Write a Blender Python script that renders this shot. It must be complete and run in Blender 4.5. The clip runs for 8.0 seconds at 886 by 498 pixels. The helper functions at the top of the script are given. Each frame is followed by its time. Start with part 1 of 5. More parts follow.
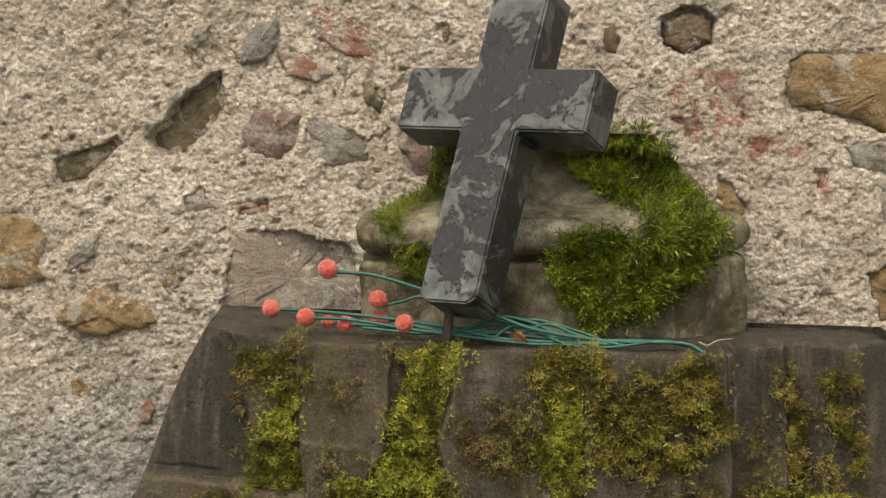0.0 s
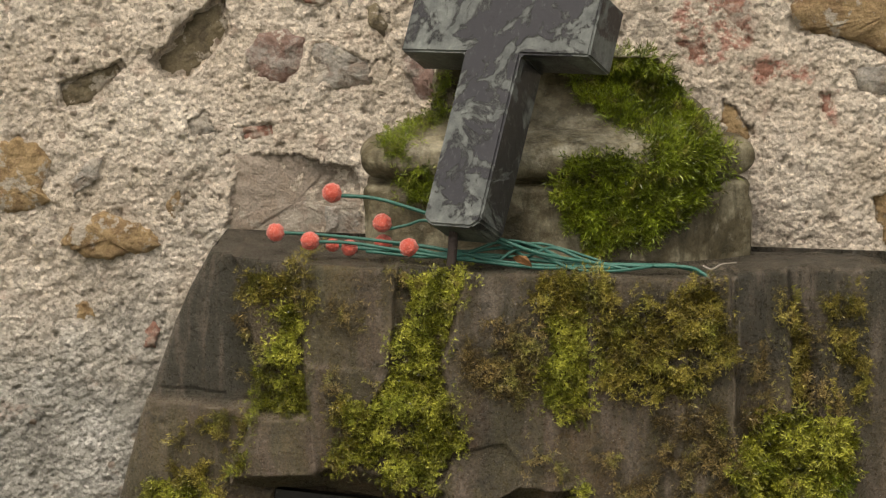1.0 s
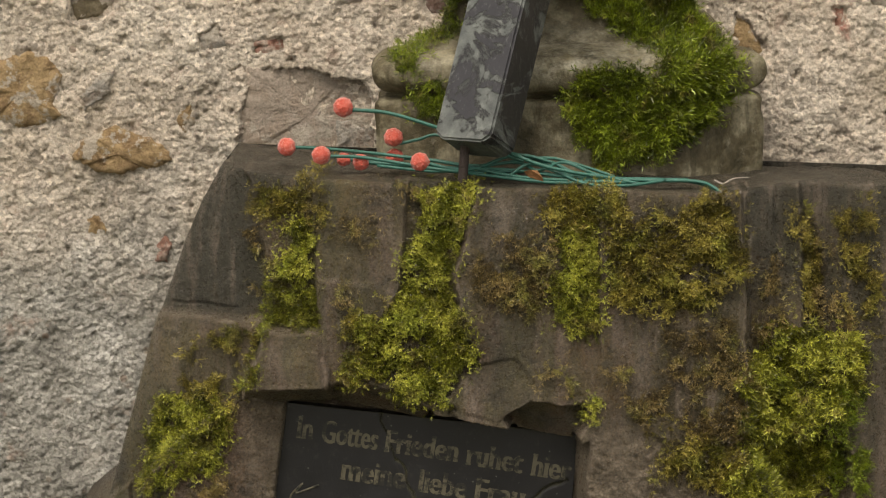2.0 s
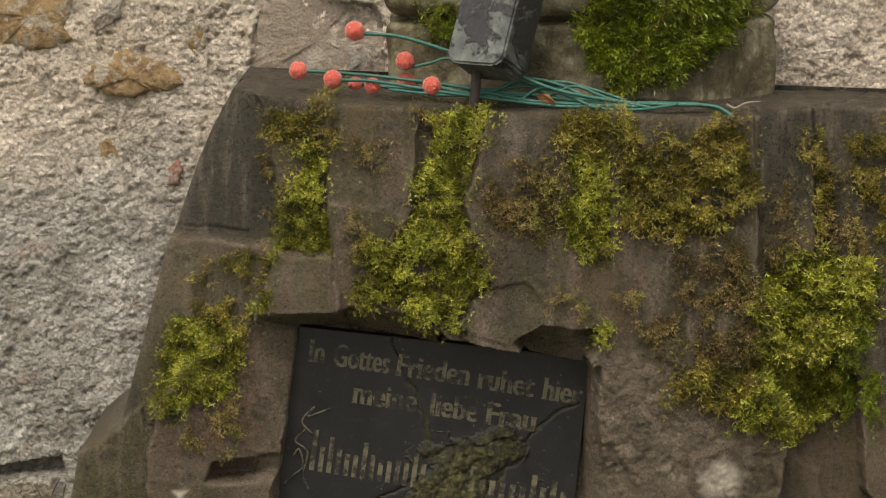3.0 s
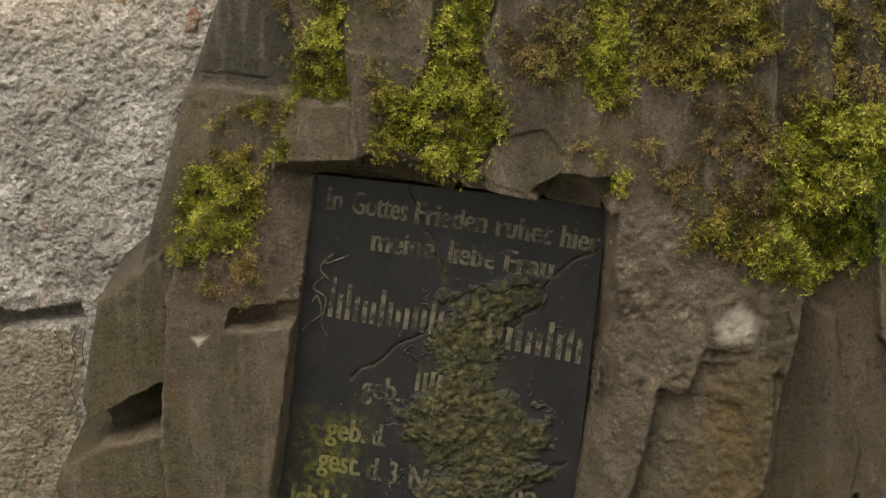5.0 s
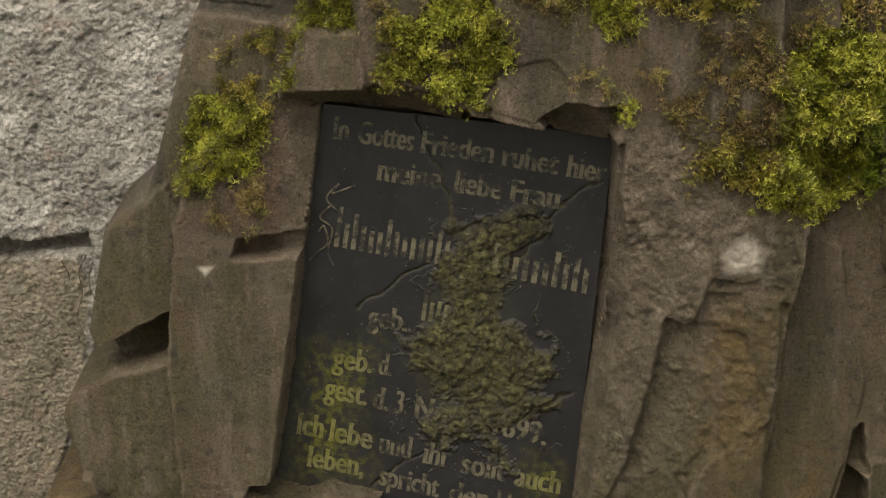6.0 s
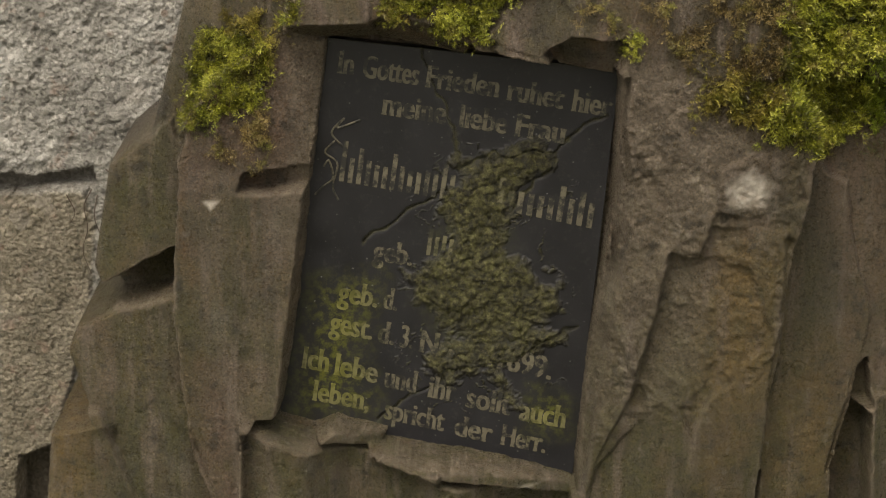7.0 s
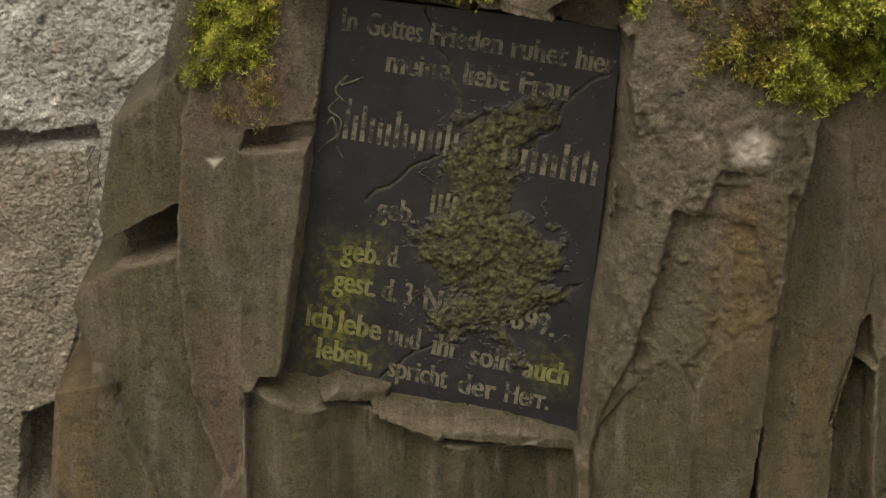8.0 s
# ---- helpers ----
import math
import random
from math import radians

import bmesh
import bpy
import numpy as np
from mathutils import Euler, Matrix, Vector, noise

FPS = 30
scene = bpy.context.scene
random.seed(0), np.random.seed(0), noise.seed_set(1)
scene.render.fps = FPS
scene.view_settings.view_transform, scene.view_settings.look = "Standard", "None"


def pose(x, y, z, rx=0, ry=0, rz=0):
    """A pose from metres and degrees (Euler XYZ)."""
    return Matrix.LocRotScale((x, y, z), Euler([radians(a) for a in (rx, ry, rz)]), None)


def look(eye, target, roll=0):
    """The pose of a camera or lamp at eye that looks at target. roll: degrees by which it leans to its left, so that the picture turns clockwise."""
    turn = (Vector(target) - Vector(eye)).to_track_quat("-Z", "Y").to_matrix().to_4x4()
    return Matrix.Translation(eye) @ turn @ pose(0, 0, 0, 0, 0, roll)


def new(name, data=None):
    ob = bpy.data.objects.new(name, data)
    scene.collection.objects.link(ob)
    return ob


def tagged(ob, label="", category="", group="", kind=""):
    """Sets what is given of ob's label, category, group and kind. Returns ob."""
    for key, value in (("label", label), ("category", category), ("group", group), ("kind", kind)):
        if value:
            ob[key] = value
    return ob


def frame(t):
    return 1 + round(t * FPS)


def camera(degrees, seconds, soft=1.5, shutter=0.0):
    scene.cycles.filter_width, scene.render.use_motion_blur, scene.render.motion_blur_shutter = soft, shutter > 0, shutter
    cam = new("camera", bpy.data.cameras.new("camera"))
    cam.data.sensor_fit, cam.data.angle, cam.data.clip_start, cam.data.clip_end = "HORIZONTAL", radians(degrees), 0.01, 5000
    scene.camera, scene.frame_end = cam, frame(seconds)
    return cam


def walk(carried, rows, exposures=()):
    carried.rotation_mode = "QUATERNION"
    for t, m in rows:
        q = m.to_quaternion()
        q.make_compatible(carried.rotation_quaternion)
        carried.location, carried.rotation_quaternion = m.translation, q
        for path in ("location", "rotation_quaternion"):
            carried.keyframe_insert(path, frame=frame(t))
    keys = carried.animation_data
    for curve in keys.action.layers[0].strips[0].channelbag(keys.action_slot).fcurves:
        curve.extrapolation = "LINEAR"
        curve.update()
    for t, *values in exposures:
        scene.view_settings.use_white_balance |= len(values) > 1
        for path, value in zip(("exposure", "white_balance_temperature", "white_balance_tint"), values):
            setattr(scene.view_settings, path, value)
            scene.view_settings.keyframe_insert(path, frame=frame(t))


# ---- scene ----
import collections

from mathutils.bvhtree import BVHTree

cam = camera(21.5, 8.0, soft=1.15)
EYE = (0.0, -2.42, 1.60)
ROWS = [
    (0.0, 0.000, -5.500, -0.000),
    (0.5, 0.043, -6.367, -0.013),
    (1.0, 0.105, -7.373, 0.017),
    (1.5, 0.236, -8.431, 0.002),
    (3.0, 0.675, -11.337, -0.026),
    (3.5, 0.809, -12.143, -0.035),
    (4.0, 0.928, -13.092, -0.067),
    (4.5, 1.036, -14.118, -0.078),
    (6.0, 1.297, -16.799, -0.117),
    (6.5, 1.379, -17.618, -0.148),
    (7.0, 1.433, -18.406, -0.145),
    (7.5, 1.475, -19.021, -0.120),
    (8.0, 1.527, -19.451, -0.136),
]

walk(cam, [(t, pose(*EYE, 90 + pitch, 0, yaw) @ pose(0, 0, 0, 0, 0, roll)) for t, yaw, pitch, roll in ROWS],
     exposures=[(0.0, 0.62, 7300, 11), (8.0, 0.62, 7300, 11)])

# ---- light: overcast sky, weak wide sun from above the open side ----
SUN_ELEV, SUN_ROT = 58, 200
world = bpy.data.worlds.new("overcast_sky")
scene.world = world
world.use_nodes = True
wn = world.node_tree
sky = wn.nodes.new("ShaderNodeTexSky")
sky.sky_type, sky.sun_disc = "NISHITA", False
sky.sun_elevation, sky.sun_rotation = radians(SUN_ELEV), radians(SUN_ROT)
sky.dust_density, sky.air_density = 4.0, 1.2
hsv = wn.nodes.new("ShaderNodeHueSaturation")
hsv.inputs["Saturation"].default_value = 0.22
wn.links.new(sky.outputs[0], hsv.inputs["Color"])
wn.links.new(hsv.outputs[0], wn.nodes["Background"].inputs["Color"])
wn.nodes["Background"].inputs["Strength"].default_value = 0.13
sun = new("sun", bpy.data.lights.new("sun", "SUN"))
sun.data.energy, sun.data.angle, sun.data.color = 1.1, radians(35), (1.0, 0.95, 0.88)
az = radians(SUN_ROT)
sun.matrix_world = look((0, 0, 6), (0 - math.sin(az) * math.cos(radians(SUN_ELEV)) * 4, -math.cos(az) * math.cos(radians(SUN_ELEV)) * 4, 6 - 4 * math.sin(radians(SUN_ELEV))))


# ---- small numeric tools ----
RNG = np.random.RandomState(7)
TABLE = RNG.rand(256, 256)
TABLE2 = RNG.rand(256, 256)


def vnoise(x, y, size, seed=0):
    """Smooth value noise from 0 to 1."""
    u, v = np.asarray(x) / size + 37.3 * seed + 500, np.asarray(y) / size + 17.7 * seed + 500
    i, j = np.floor(u).astype(int), np.floor(v).astype(int)
    a, b = u - i, v - j
    a, b = a * a * (3 - 2 * a), b * b * (3 - 2 * b)
    t = lambda p, q: TABLE[p % 256, q % 256]
    return (t(i, j) * (1 - a) + t(i + 1, j) * a) * (1 - b) + (t(i, j + 1) * (1 - a) + t(i + 1, j + 1) * a) * b


def fbm(x, y, size, octaves=4, seed=0, gain=0.5):
    out, amp, tot = 0, 1.0, 0.0
    for k in range(octaves):
        out, tot = out + amp * vnoise(x, y, size / 2 ** k, seed + 3 * k), tot + amp
        amp *= gain
    return out / tot


def worley(x, y, size, seed=0):
    """Distance to the nearest of jittered points (0 to about 1), and that cell's random number."""
    u, v = np.asarray(x) / size + 31.1 * seed + 500, np.asarray(y) / size + 13.3 * seed + 500
    i, j = np.floor(u).astype(int), np.floor(v).astype(int)
    best, cell = np.full(u.shape, 9.0), np.zeros(u.shape)
    for di in (-1, 0, 1):
        for dj in (-1, 0, 1):
            p, q = (i + di) % 256, (j + dj) % 256
            d = np.hypot(i + di + TABLE[p, q] - u, j + dj + TABLE2[p, q] - v)
            cell = np.where(d < best, TABLE2[q, p], cell)
            best = np.minimum(best, d)
    return best, cell


def inside(poly, x, z):
    """Mask of the points within a polygon of (x, z)."""
    x, z = np.asarray(x), np.asarray(z)
    out = np.zeros(x.shape, bool)
    for (x0, z0), (x1, z1) in zip(poly, poly[1:] + poly[:1]):
        if z0 != z1:
            out ^= ((z0 > z) != (z1 > z)) & (x < (x1 - x0) * (z - z0) / (z1 - z0) + x0)
    return out


def near(poly, x, z, r, closed=True):
    """Distance from points to a polyline, cut at r."""
    x, z = np.asarray(x), np.asarray(z)
    best = np.full(x.shape, r)
    ends = poly[1:] + (poly[:1] if closed else [])
    for (x0, z0), (x1, z1) in zip(poly, ends):
        dx, dz = x1 - x0, z1 - z0
        k = np.clip(((x - x0) * dx + (z - z0) * dz) / (dx * dx + dz * dz + 1e-12), 0, 1)
        best = np.minimum(best, np.hypot(x - x0 - k * dx, z - z0 - k * dz))
    return best


def blur(a, n=1):
    for _ in range(n):
        b = np.pad(a, 1, mode="edge")
        a = (b[:-2, 1:-1] + b[2:, 1:-1] + b[1:-1, :-2] + b[1:-1, 2:] + 2 * b[1:-1, 1:-1]) / 6
    return a


def sample(grid, x, z, x0, z0, step):
    """Bilinear value of a regular grid[z, x]."""
    u = np.clip((np.asarray(x) - x0) / step, 0, grid.shape[1] - 1.001)
    v = np.clip((np.asarray(z) - z0) / step, 0, grid.shape[0] - 1.001)
    i, j = u.astype(int), v.astype(int)
    a, b = u - i, v - j
    return (grid[j, i] * (1 - a) + grid[j, i + 1] * a) * (1 - b) + (grid[j + 1, i] * (1 - a) + grid[j + 1, i + 1] * a) * b


def mesh_object(name, verts, faces, material, parent=None, label="", smooth=True, attrs=None, crease=None):
    me = bpy.data.meshes.new(name)
    verts = np.asarray(verts, dtype=np.float32)
    if isinstance(faces, np.ndarray):
        k = faces.shape[1]
        me.vertices.add(len(verts))
        me.vertices.foreach_set("co", verts.ravel())
        me.loops.add(faces.size)
        me.loops.foreach_set("vertex_index", faces.astype(np.int32).ravel())
        me.polygons.add(len(faces))
        me.polygons.foreach_set("loop_start", np.arange(0, faces.size, k, dtype=np.int32))
        me.update(calc_edges=True)
    else:
        me.from_pydata([tuple(v) for v in verts.tolist()], [], faces)
    me.validate()
    if smooth:
        me.polygons.foreach_set("use_smooth", np.ones(len(me.polygons), bool))
    if crease:
        me.set_sharp_from_angle(angle=radians(crease))
    for key, values in (attrs or {}).items():
        at = me.attributes.new(key, "FLOAT", "POINT")
        at.data.foreach_set("value", np.asarray(values, dtype=np.float32).ravel())
    me.materials.append(material)
    ob = new(name, me)
    if parent:
        ob.parent = parent
    if label:
        tagged(ob, label=label)
    return ob


def part(name, bm, material, parent=None, label="", smooth=False):
    me = bpy.data.meshes.new(name)
    bmesh.ops.recalc_face_normals(bm, faces=bm.faces)
    bm.to_mesh(me)
    bm.free()
    if smooth:
        me.polygons.foreach_set("use_smooth", np.ones(len(me.polygons), bool))
    me.materials.append(material)
    ob = new(name, me)
    if parent:
        ob.parent = parent
    if label:
        tagged(ob, label=label)
    return ob


def grid_faces(rows, cols, base=0):
    idx = np.arange(rows * cols).reshape(rows, cols) + base
    return np.stack([idx[:-1, :-1], idx[:-1, 1:], idx[1:, 1:], idx[1:, :-1]], -1).reshape(-1, 4)


# ---- materials ----
def material(name, rough=0.8, metal=0.0, spec=0.4):
    m = bpy.data.materials.new(name)
    m.use_nodes = True
    b = m.node_tree.nodes["Principled BSDF"]
    b.inputs["Roughness"].default_value, b.inputs["Metallic"].default_value = rough, metal
    b.inputs["Specular IOR Level"].default_value = spec
    return m, m.node_tree, b


class Net:
    """Short calls for shader nodes."""

    def __init__(self, tree):
        self.t = tree
        self.co = tree.nodes.new("ShaderNodeNewGeometry").outputs["Position"]

    def noise(self, scale, detail=4, rough=0.55, vec=None, distort=0.0):
        n = self.t.nodes.new("ShaderNodeTexNoise")
        n.inputs["Scale"].default_value, n.inputs["Detail"].default_value = scale, detail
        n.inputs["Roughness"].default_value, n.inputs["Distortion"].default_value = rough, distort
        self.t.links.new(vec or self.co, n.inputs["Vector"])
        return n.outputs["Fac"]

    def cells(self, scale, out="Distance"):
        n = self.t.nodes.new("ShaderNodeTexVoronoi")
        n.inputs["Scale"].default_value = scale
        self.t.links.new(self.co, n.inputs["Vector"])
        return n.outputs[out]

    def stretched(self, sx, sy, sz):
        n = self.t.nodes.new("ShaderNodeVectorMath")
        n.operation = "MULTIPLY"
        n.inputs[1].default_value = (sx, sy, sz)
        self.t.links.new(self.co, n.inputs[0])
        return n.outputs[0]

    def attr(self, name):
        n = self.t.nodes.new("ShaderNodeAttribute")
        n.attribute_name = name
        return n.outputs["Fac"]

    def random(self):
        return self.t.nodes.new("ShaderNodeObjectInfo").outputs["Random"]

    def island(self):
        return self.t.nodes.new("ShaderNodeNewGeometry").outputs["Random Per Island"]

    def ramp(self, fac, *stops):
        n = self.t.nodes.new("ShaderNodeValToRGB")
        r = n.color_ramp
        while len(r.elements) < len(stops):
            r.elements.new(0.5)
        for e, (at, c) in zip(r.elements, stops):
            e.position = at
            e.color = (c, c, c, 1) if isinstance(c, (int, float)) else (*c, 1)
        self.t.links.new(fac, n.inputs["Fac"])
        return n.outputs["Color"]

    def mix(self, fac, a, b, how="MIX"):
        n = self.t.nodes.new("ShaderNodeMix")
        n.data_type, n.blend_type = "RGBA", how
        for sock, val in ((n.inputs[0], fac), (n.inputs[6], a), (n.inputs[7], b)):
            if isinstance(val, (int, float)):
                sock.default_value = val
            elif isinstance(val, tuple):
                sock.default_value = (*val, 1)
            else:
                self.t.links.new(val, sock)
        return n.outputs[2]

    def math(self, op, a, b):
        n = self.t.nodes.new("ShaderNodeMath")
        n.operation = op
        for sock, val in zip(n.inputs, (a, b)):
            if isinstance(val, (int, float)):
                sock.default_value = val
            else:
                self.t.links.new(val, sock)
        return n.outputs[0]

    def bump(self, bsdf, height, dist, strength=1.0):
        n = self.t.nodes.new("ShaderNodeBump")
        n.inputs["Distance"].default_value, n.inputs["Strength"].default_value = dist, strength
        self.t.links.new(height, n.inputs["Height"])
        self.t.links.new(n.outputs[0], bsdf.inputs["Normal"])

    def to(self, socket, value):
        self.t.links.new(value, socket)


def mortar_material():
    m, t, b = material("lime_mortar", 0.75, spec=0.35)
    n = Net(t)
    base = n.ramp(n.noise(9, 5), (0.3, (0.44, 0.37, 0.285)), (0.5, (0.55, 0.475, 0.385)), (0.7, (0.64, 0.57, 0.475)))
    # greyer mortar of the lower wall, its colour also lowered for weaker light there
    grey = n.ramp(n.noise(14, 5), (0.3, (0.21, 0.20, 0.175)), (0.55, (0.375, 0.36, 0.32)), (0.75, (0.55, 0.535, 0.49)))
    c = n.mix(n.attr("grey"), base, grey)
    c = n.mix(n.attr("tan"), c, n.ramp(n.noise(20, 5), (0.3, (0.17, 0.148, 0.105)), (0.7, (0.30, 0.265, 0.20))))
    grit = n.ramp(n.cells(200, "Color"), (0.0, 0.42), (0.25, 0.80), (0.6, 1.04), (1.0, 1.42))
    c = n.mix(0.9, c, grit, "MULTIPLY")
    c = n.mix(n.ramp(n.noise(110, 6, 0.8), (0.32, 0.75), (0.39, 0.0)), c, (0.13, 0.10, 0.075))
    fine = n.ramp(n.noise(300, 4, 0.7), (0.30, 0.36), (0.45, 0.95), (0.75, 1.35))
    c = n.mix(0.8, c, fine, "MULTIPLY")
    pebble = n.ramp(n.cells(75, "Color"), (0.86, 0.0), (0.88, 0.75))
    c = n.mix(n.math("MULTIPLY", pebble, n.ramp(n.cells(75), (0.32, 1.0), (0.38, 0.0))), c, n.ramp(n.noise(30, 2), (0.4, (0.20, 0.14, 0.10)), (0.6, (0.30, 0.27, 0.23))))
    c = n.mix(n.ramp(n.noise(30, 5, 0.7), (0.58, 0.0), (0.70, 0.5)), c, (0.36, 0.24, 0.18))
    c = n.mix(n.ramp(n.cells(34, "Color"), (0.80, 0.0), (0.9, 0.35)), c, (0.33, 0.30, 0.255))
    c = n.mix(n.math("MULTIPLY", n.attr("rosy"), n.ramp(n.noise(55, 6, 0.75), (0.46, 0.0), (0.56, 0.95))), c, n.ramp(n.noise(120, 4), (0.35, (0.30, 0.13, 0.095)), (0.65, (0.47, 0.27, 0.21))))
    c = n.mix(n.attr("hollow_tint"), c, (0.10, 0.085, 0.065))
    n.to(b.inputs["Base Color"], c)
    n.to(b.inputs["Roughness"], n.ramp(n.noise(120, 2), (0.4, 0.9), (0.7, 0.35)))
    n.bump(b, n.math("SUBTRACT", n.noise(260, 5, 0.7), n.math("MULTIPLY", n.cells(170), 0.7)), 0.0052)
    return m


def rubble_material(name, dark, light, vein):
    m, t, b = material(name, 0.7, spec=0.4)
    n = Net(t)
    c = n.mix(n.noise(35, 5, 0.6), dark, light)
    c = n.mix(n.ramp(n.noise(48, 6, 0.7), (0.48, 0.0), (0.62, 0.85)), c, vein)
    c = n.mix(n.ramp(n.noise(26, 5, 0.7), (0.55, 0.0), (0.59, 0.85)), c, (0.45, 0.40, 0.33))
    c = n.mix(0.7, c, n.ramp(n.random(), (0.0, 0.8), (1.0, 1.15)), "MULTIPLY")
    c = n.mix(0.6, c, n.ramp(n.noise(400, 3), (0.3, 0.6), (0.6, 1.1)), "MULTIPLY")
    n.to(b.inputs["Base Color"], c)
    n.bump(b, n.noise(80, 7, 0.68), 0.011)
    return m


def rock_material():
    m, t, b = material("weathered_sandstone", 0.62, spec=0.45)
    n = Net(t)
    c = n.ramp(n.noise(6, 7, 0.62), (0.32, (0.031, 0.026, 0.015)), (0.5, (0.075, 0.059, 0.037)), (0.68, (0.155, 0.117, 0.077)))
    c = n.mix(n.ramp(n.noise(11, 4), (0.52, 0.0), (0.70, 0.6)), c, (0.085, 0.048, 0.031))
    tall = n.stretched(1, 1, 0.35)
    c = n.mix(n.ramp(n.noise(15, 6, 0.66, tall), (0.50, 0.0), (0.66, 0.75)), c, (0.056, 0.050, 0.020))
    c = n.mix(n.ramp(n.noise(22, 6, 0.66, n.stretched(1, 1.7, 0.3)), (0.54, 0.0), (0.68, 0.7)), c, (0.115, 0.064, 0.026))
    c = n.mix(n.ramp(n.noise(26, 6, 0.7, n.stretched(1.3, 1, 0.4)), (0.53, 0.0), (0.66, 0.65)), c, (0.095, 0.086, 0.070))
    c = n.mix(n.ramp(n.noise(7.5, 5, 0.6, n.stretched(1.2, 1, 0.5)), (0.50, 0.0), (0.62, 0.5)), c, n.ramp(n.noise(45, 4), (0.3, (0.046, 0.041, 0.016)), (0.7, (0.094, 0.080, 0.032))))
    c = n.mix(n.ramp(n.noise(1, 5, 0.6, n.stretched(34, 34, 3.2)), (0.52, 0.0), (0.62, 0.6)), c, n.ramp(n.noise(60, 4), (0.3, (0.088, 0.060, 0.046)), (0.7, (0.150, 0.112, 0.088))))
    c = n.mix(n.ramp(n.noise(1, 5, 0.6, n.stretched(27, 27, 2.4)), (0.34, 0.5), (0.44, 0.0)), c, (0.034, 0.030, 0.016))
    c = n.mix(n.attr("ashen"), c, n.ramp(n.noise(30, 5, 0.65), (0.3, (0.072, 0.056, 0.037)), (0.55, (0.145, 0.115, 0.082)), (0.72, (0.28, 0.235, 0.175))))
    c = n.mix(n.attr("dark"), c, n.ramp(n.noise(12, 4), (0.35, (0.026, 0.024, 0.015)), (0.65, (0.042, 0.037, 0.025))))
    c = n.mix(n.math("MULTIPLY", n.attr("green"), n.ramp(n.noise(30, 5), (0.35, 0.25), (0.62, 0.9))), c, n.ramp(n.noise(70, 5, 0.7), (0.35, (0.032, 0.030, 0.012)), (0.65, (0.066, 0.062, 0.019))))
    c = n.mix(n.ramp(n.noise(9, 5, 0.65), (0.60, 0.0), (0.72, 0.55)), c, (0.105, 0.076, 0.036))
    c = n.mix(n.math("MULTIPLY", n.attr("humus"), n.ramp(n.noise(120, 4), (0.3, 0.5), (0.6, 1.0))), c, (0.036, 0.031, 0.013))
    blot = n.ramp(n.noise(40, 5, 0.65), (0.34, 0.35), (0.58, 1.0))
    c = n.mix(n.math("MULTIPLY", n.attr("pink"), blot), c, n.ramp(n.noise(50, 5), (0.3, (0.090, 0.056, 0.040)), (0.7, (0.165, 0.112, 0.083))))
    c = n.mix(n.math("MULTIPLY", n.attr("rust"), blot), c, n.ramp(n.noise(50, 5), (0.3, (0.082, 0.055, 0.020)), (0.7, (0.185, 0.120, 0.045))))
    streak = n.noise(1, 4, 0.6, n.stretched(60, 60, 7))
    c = n.mix(n.ramp(streak, (0.52, 0.0), (0.68, 0.65)), c, (0.145, 0.115, 0.088))
    c = n.mix(0.75, c, n.ramp(n.noise(340, 5, 0.78), (0.32, 0.30), (0.5, 0.97), (0.68, 2.0)), "MULTIPLY")
    c = n.mix(n.ramp(n.noise(60, 5, 0.7), (0.61, 0.0), (0.68, 0.5)), c, (0.16, 0.14, 0.115))
    c = n.mix(n.ramp(n.noise(34, 6, 0.72), (0.36, 0.7), (0.44, 0.0)), c, (0.022, 0.019, 0.013))
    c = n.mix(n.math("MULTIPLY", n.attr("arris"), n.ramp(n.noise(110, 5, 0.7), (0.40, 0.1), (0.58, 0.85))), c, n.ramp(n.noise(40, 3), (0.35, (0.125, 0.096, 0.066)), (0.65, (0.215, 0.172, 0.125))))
    c = n.mix(n.ramp(n.cells(210), (0.10, 0.55), (0.16, 0.0)), c, (0.20, 0.175, 0.14))
    c = n.mix(n.attr("pale"), c, n.ramp(n.noise(90, 4), (0.3, (0.33, 0.28, 0.22)), (0.65, (0.60, 0.55, 0.47))))
    c = n.mix(n.ramp(n.cells(90), (0.03, 0.8), (0.06, 0.0)), c, (0.33, 0.31, 0.27))
    n.to(b.inputs["Base Color"], c)
    n.to(b.inputs["Roughness"], n.ramp(n.noise(220, 5, 0.75), (0.40, 0.70), (0.58, 0.18)))
    n.bump(b, n.math("ADD", n.math("MULTIPLY", n.noise(90, 6, 0.65), n.math("ADD", n.math("MULTIPLY", n.attr("ashen"), 1.2), 0.5)), n.math("MULTIPLY", n.noise(420, 5, 0.78), 0.7)), 0.0042)
    return m


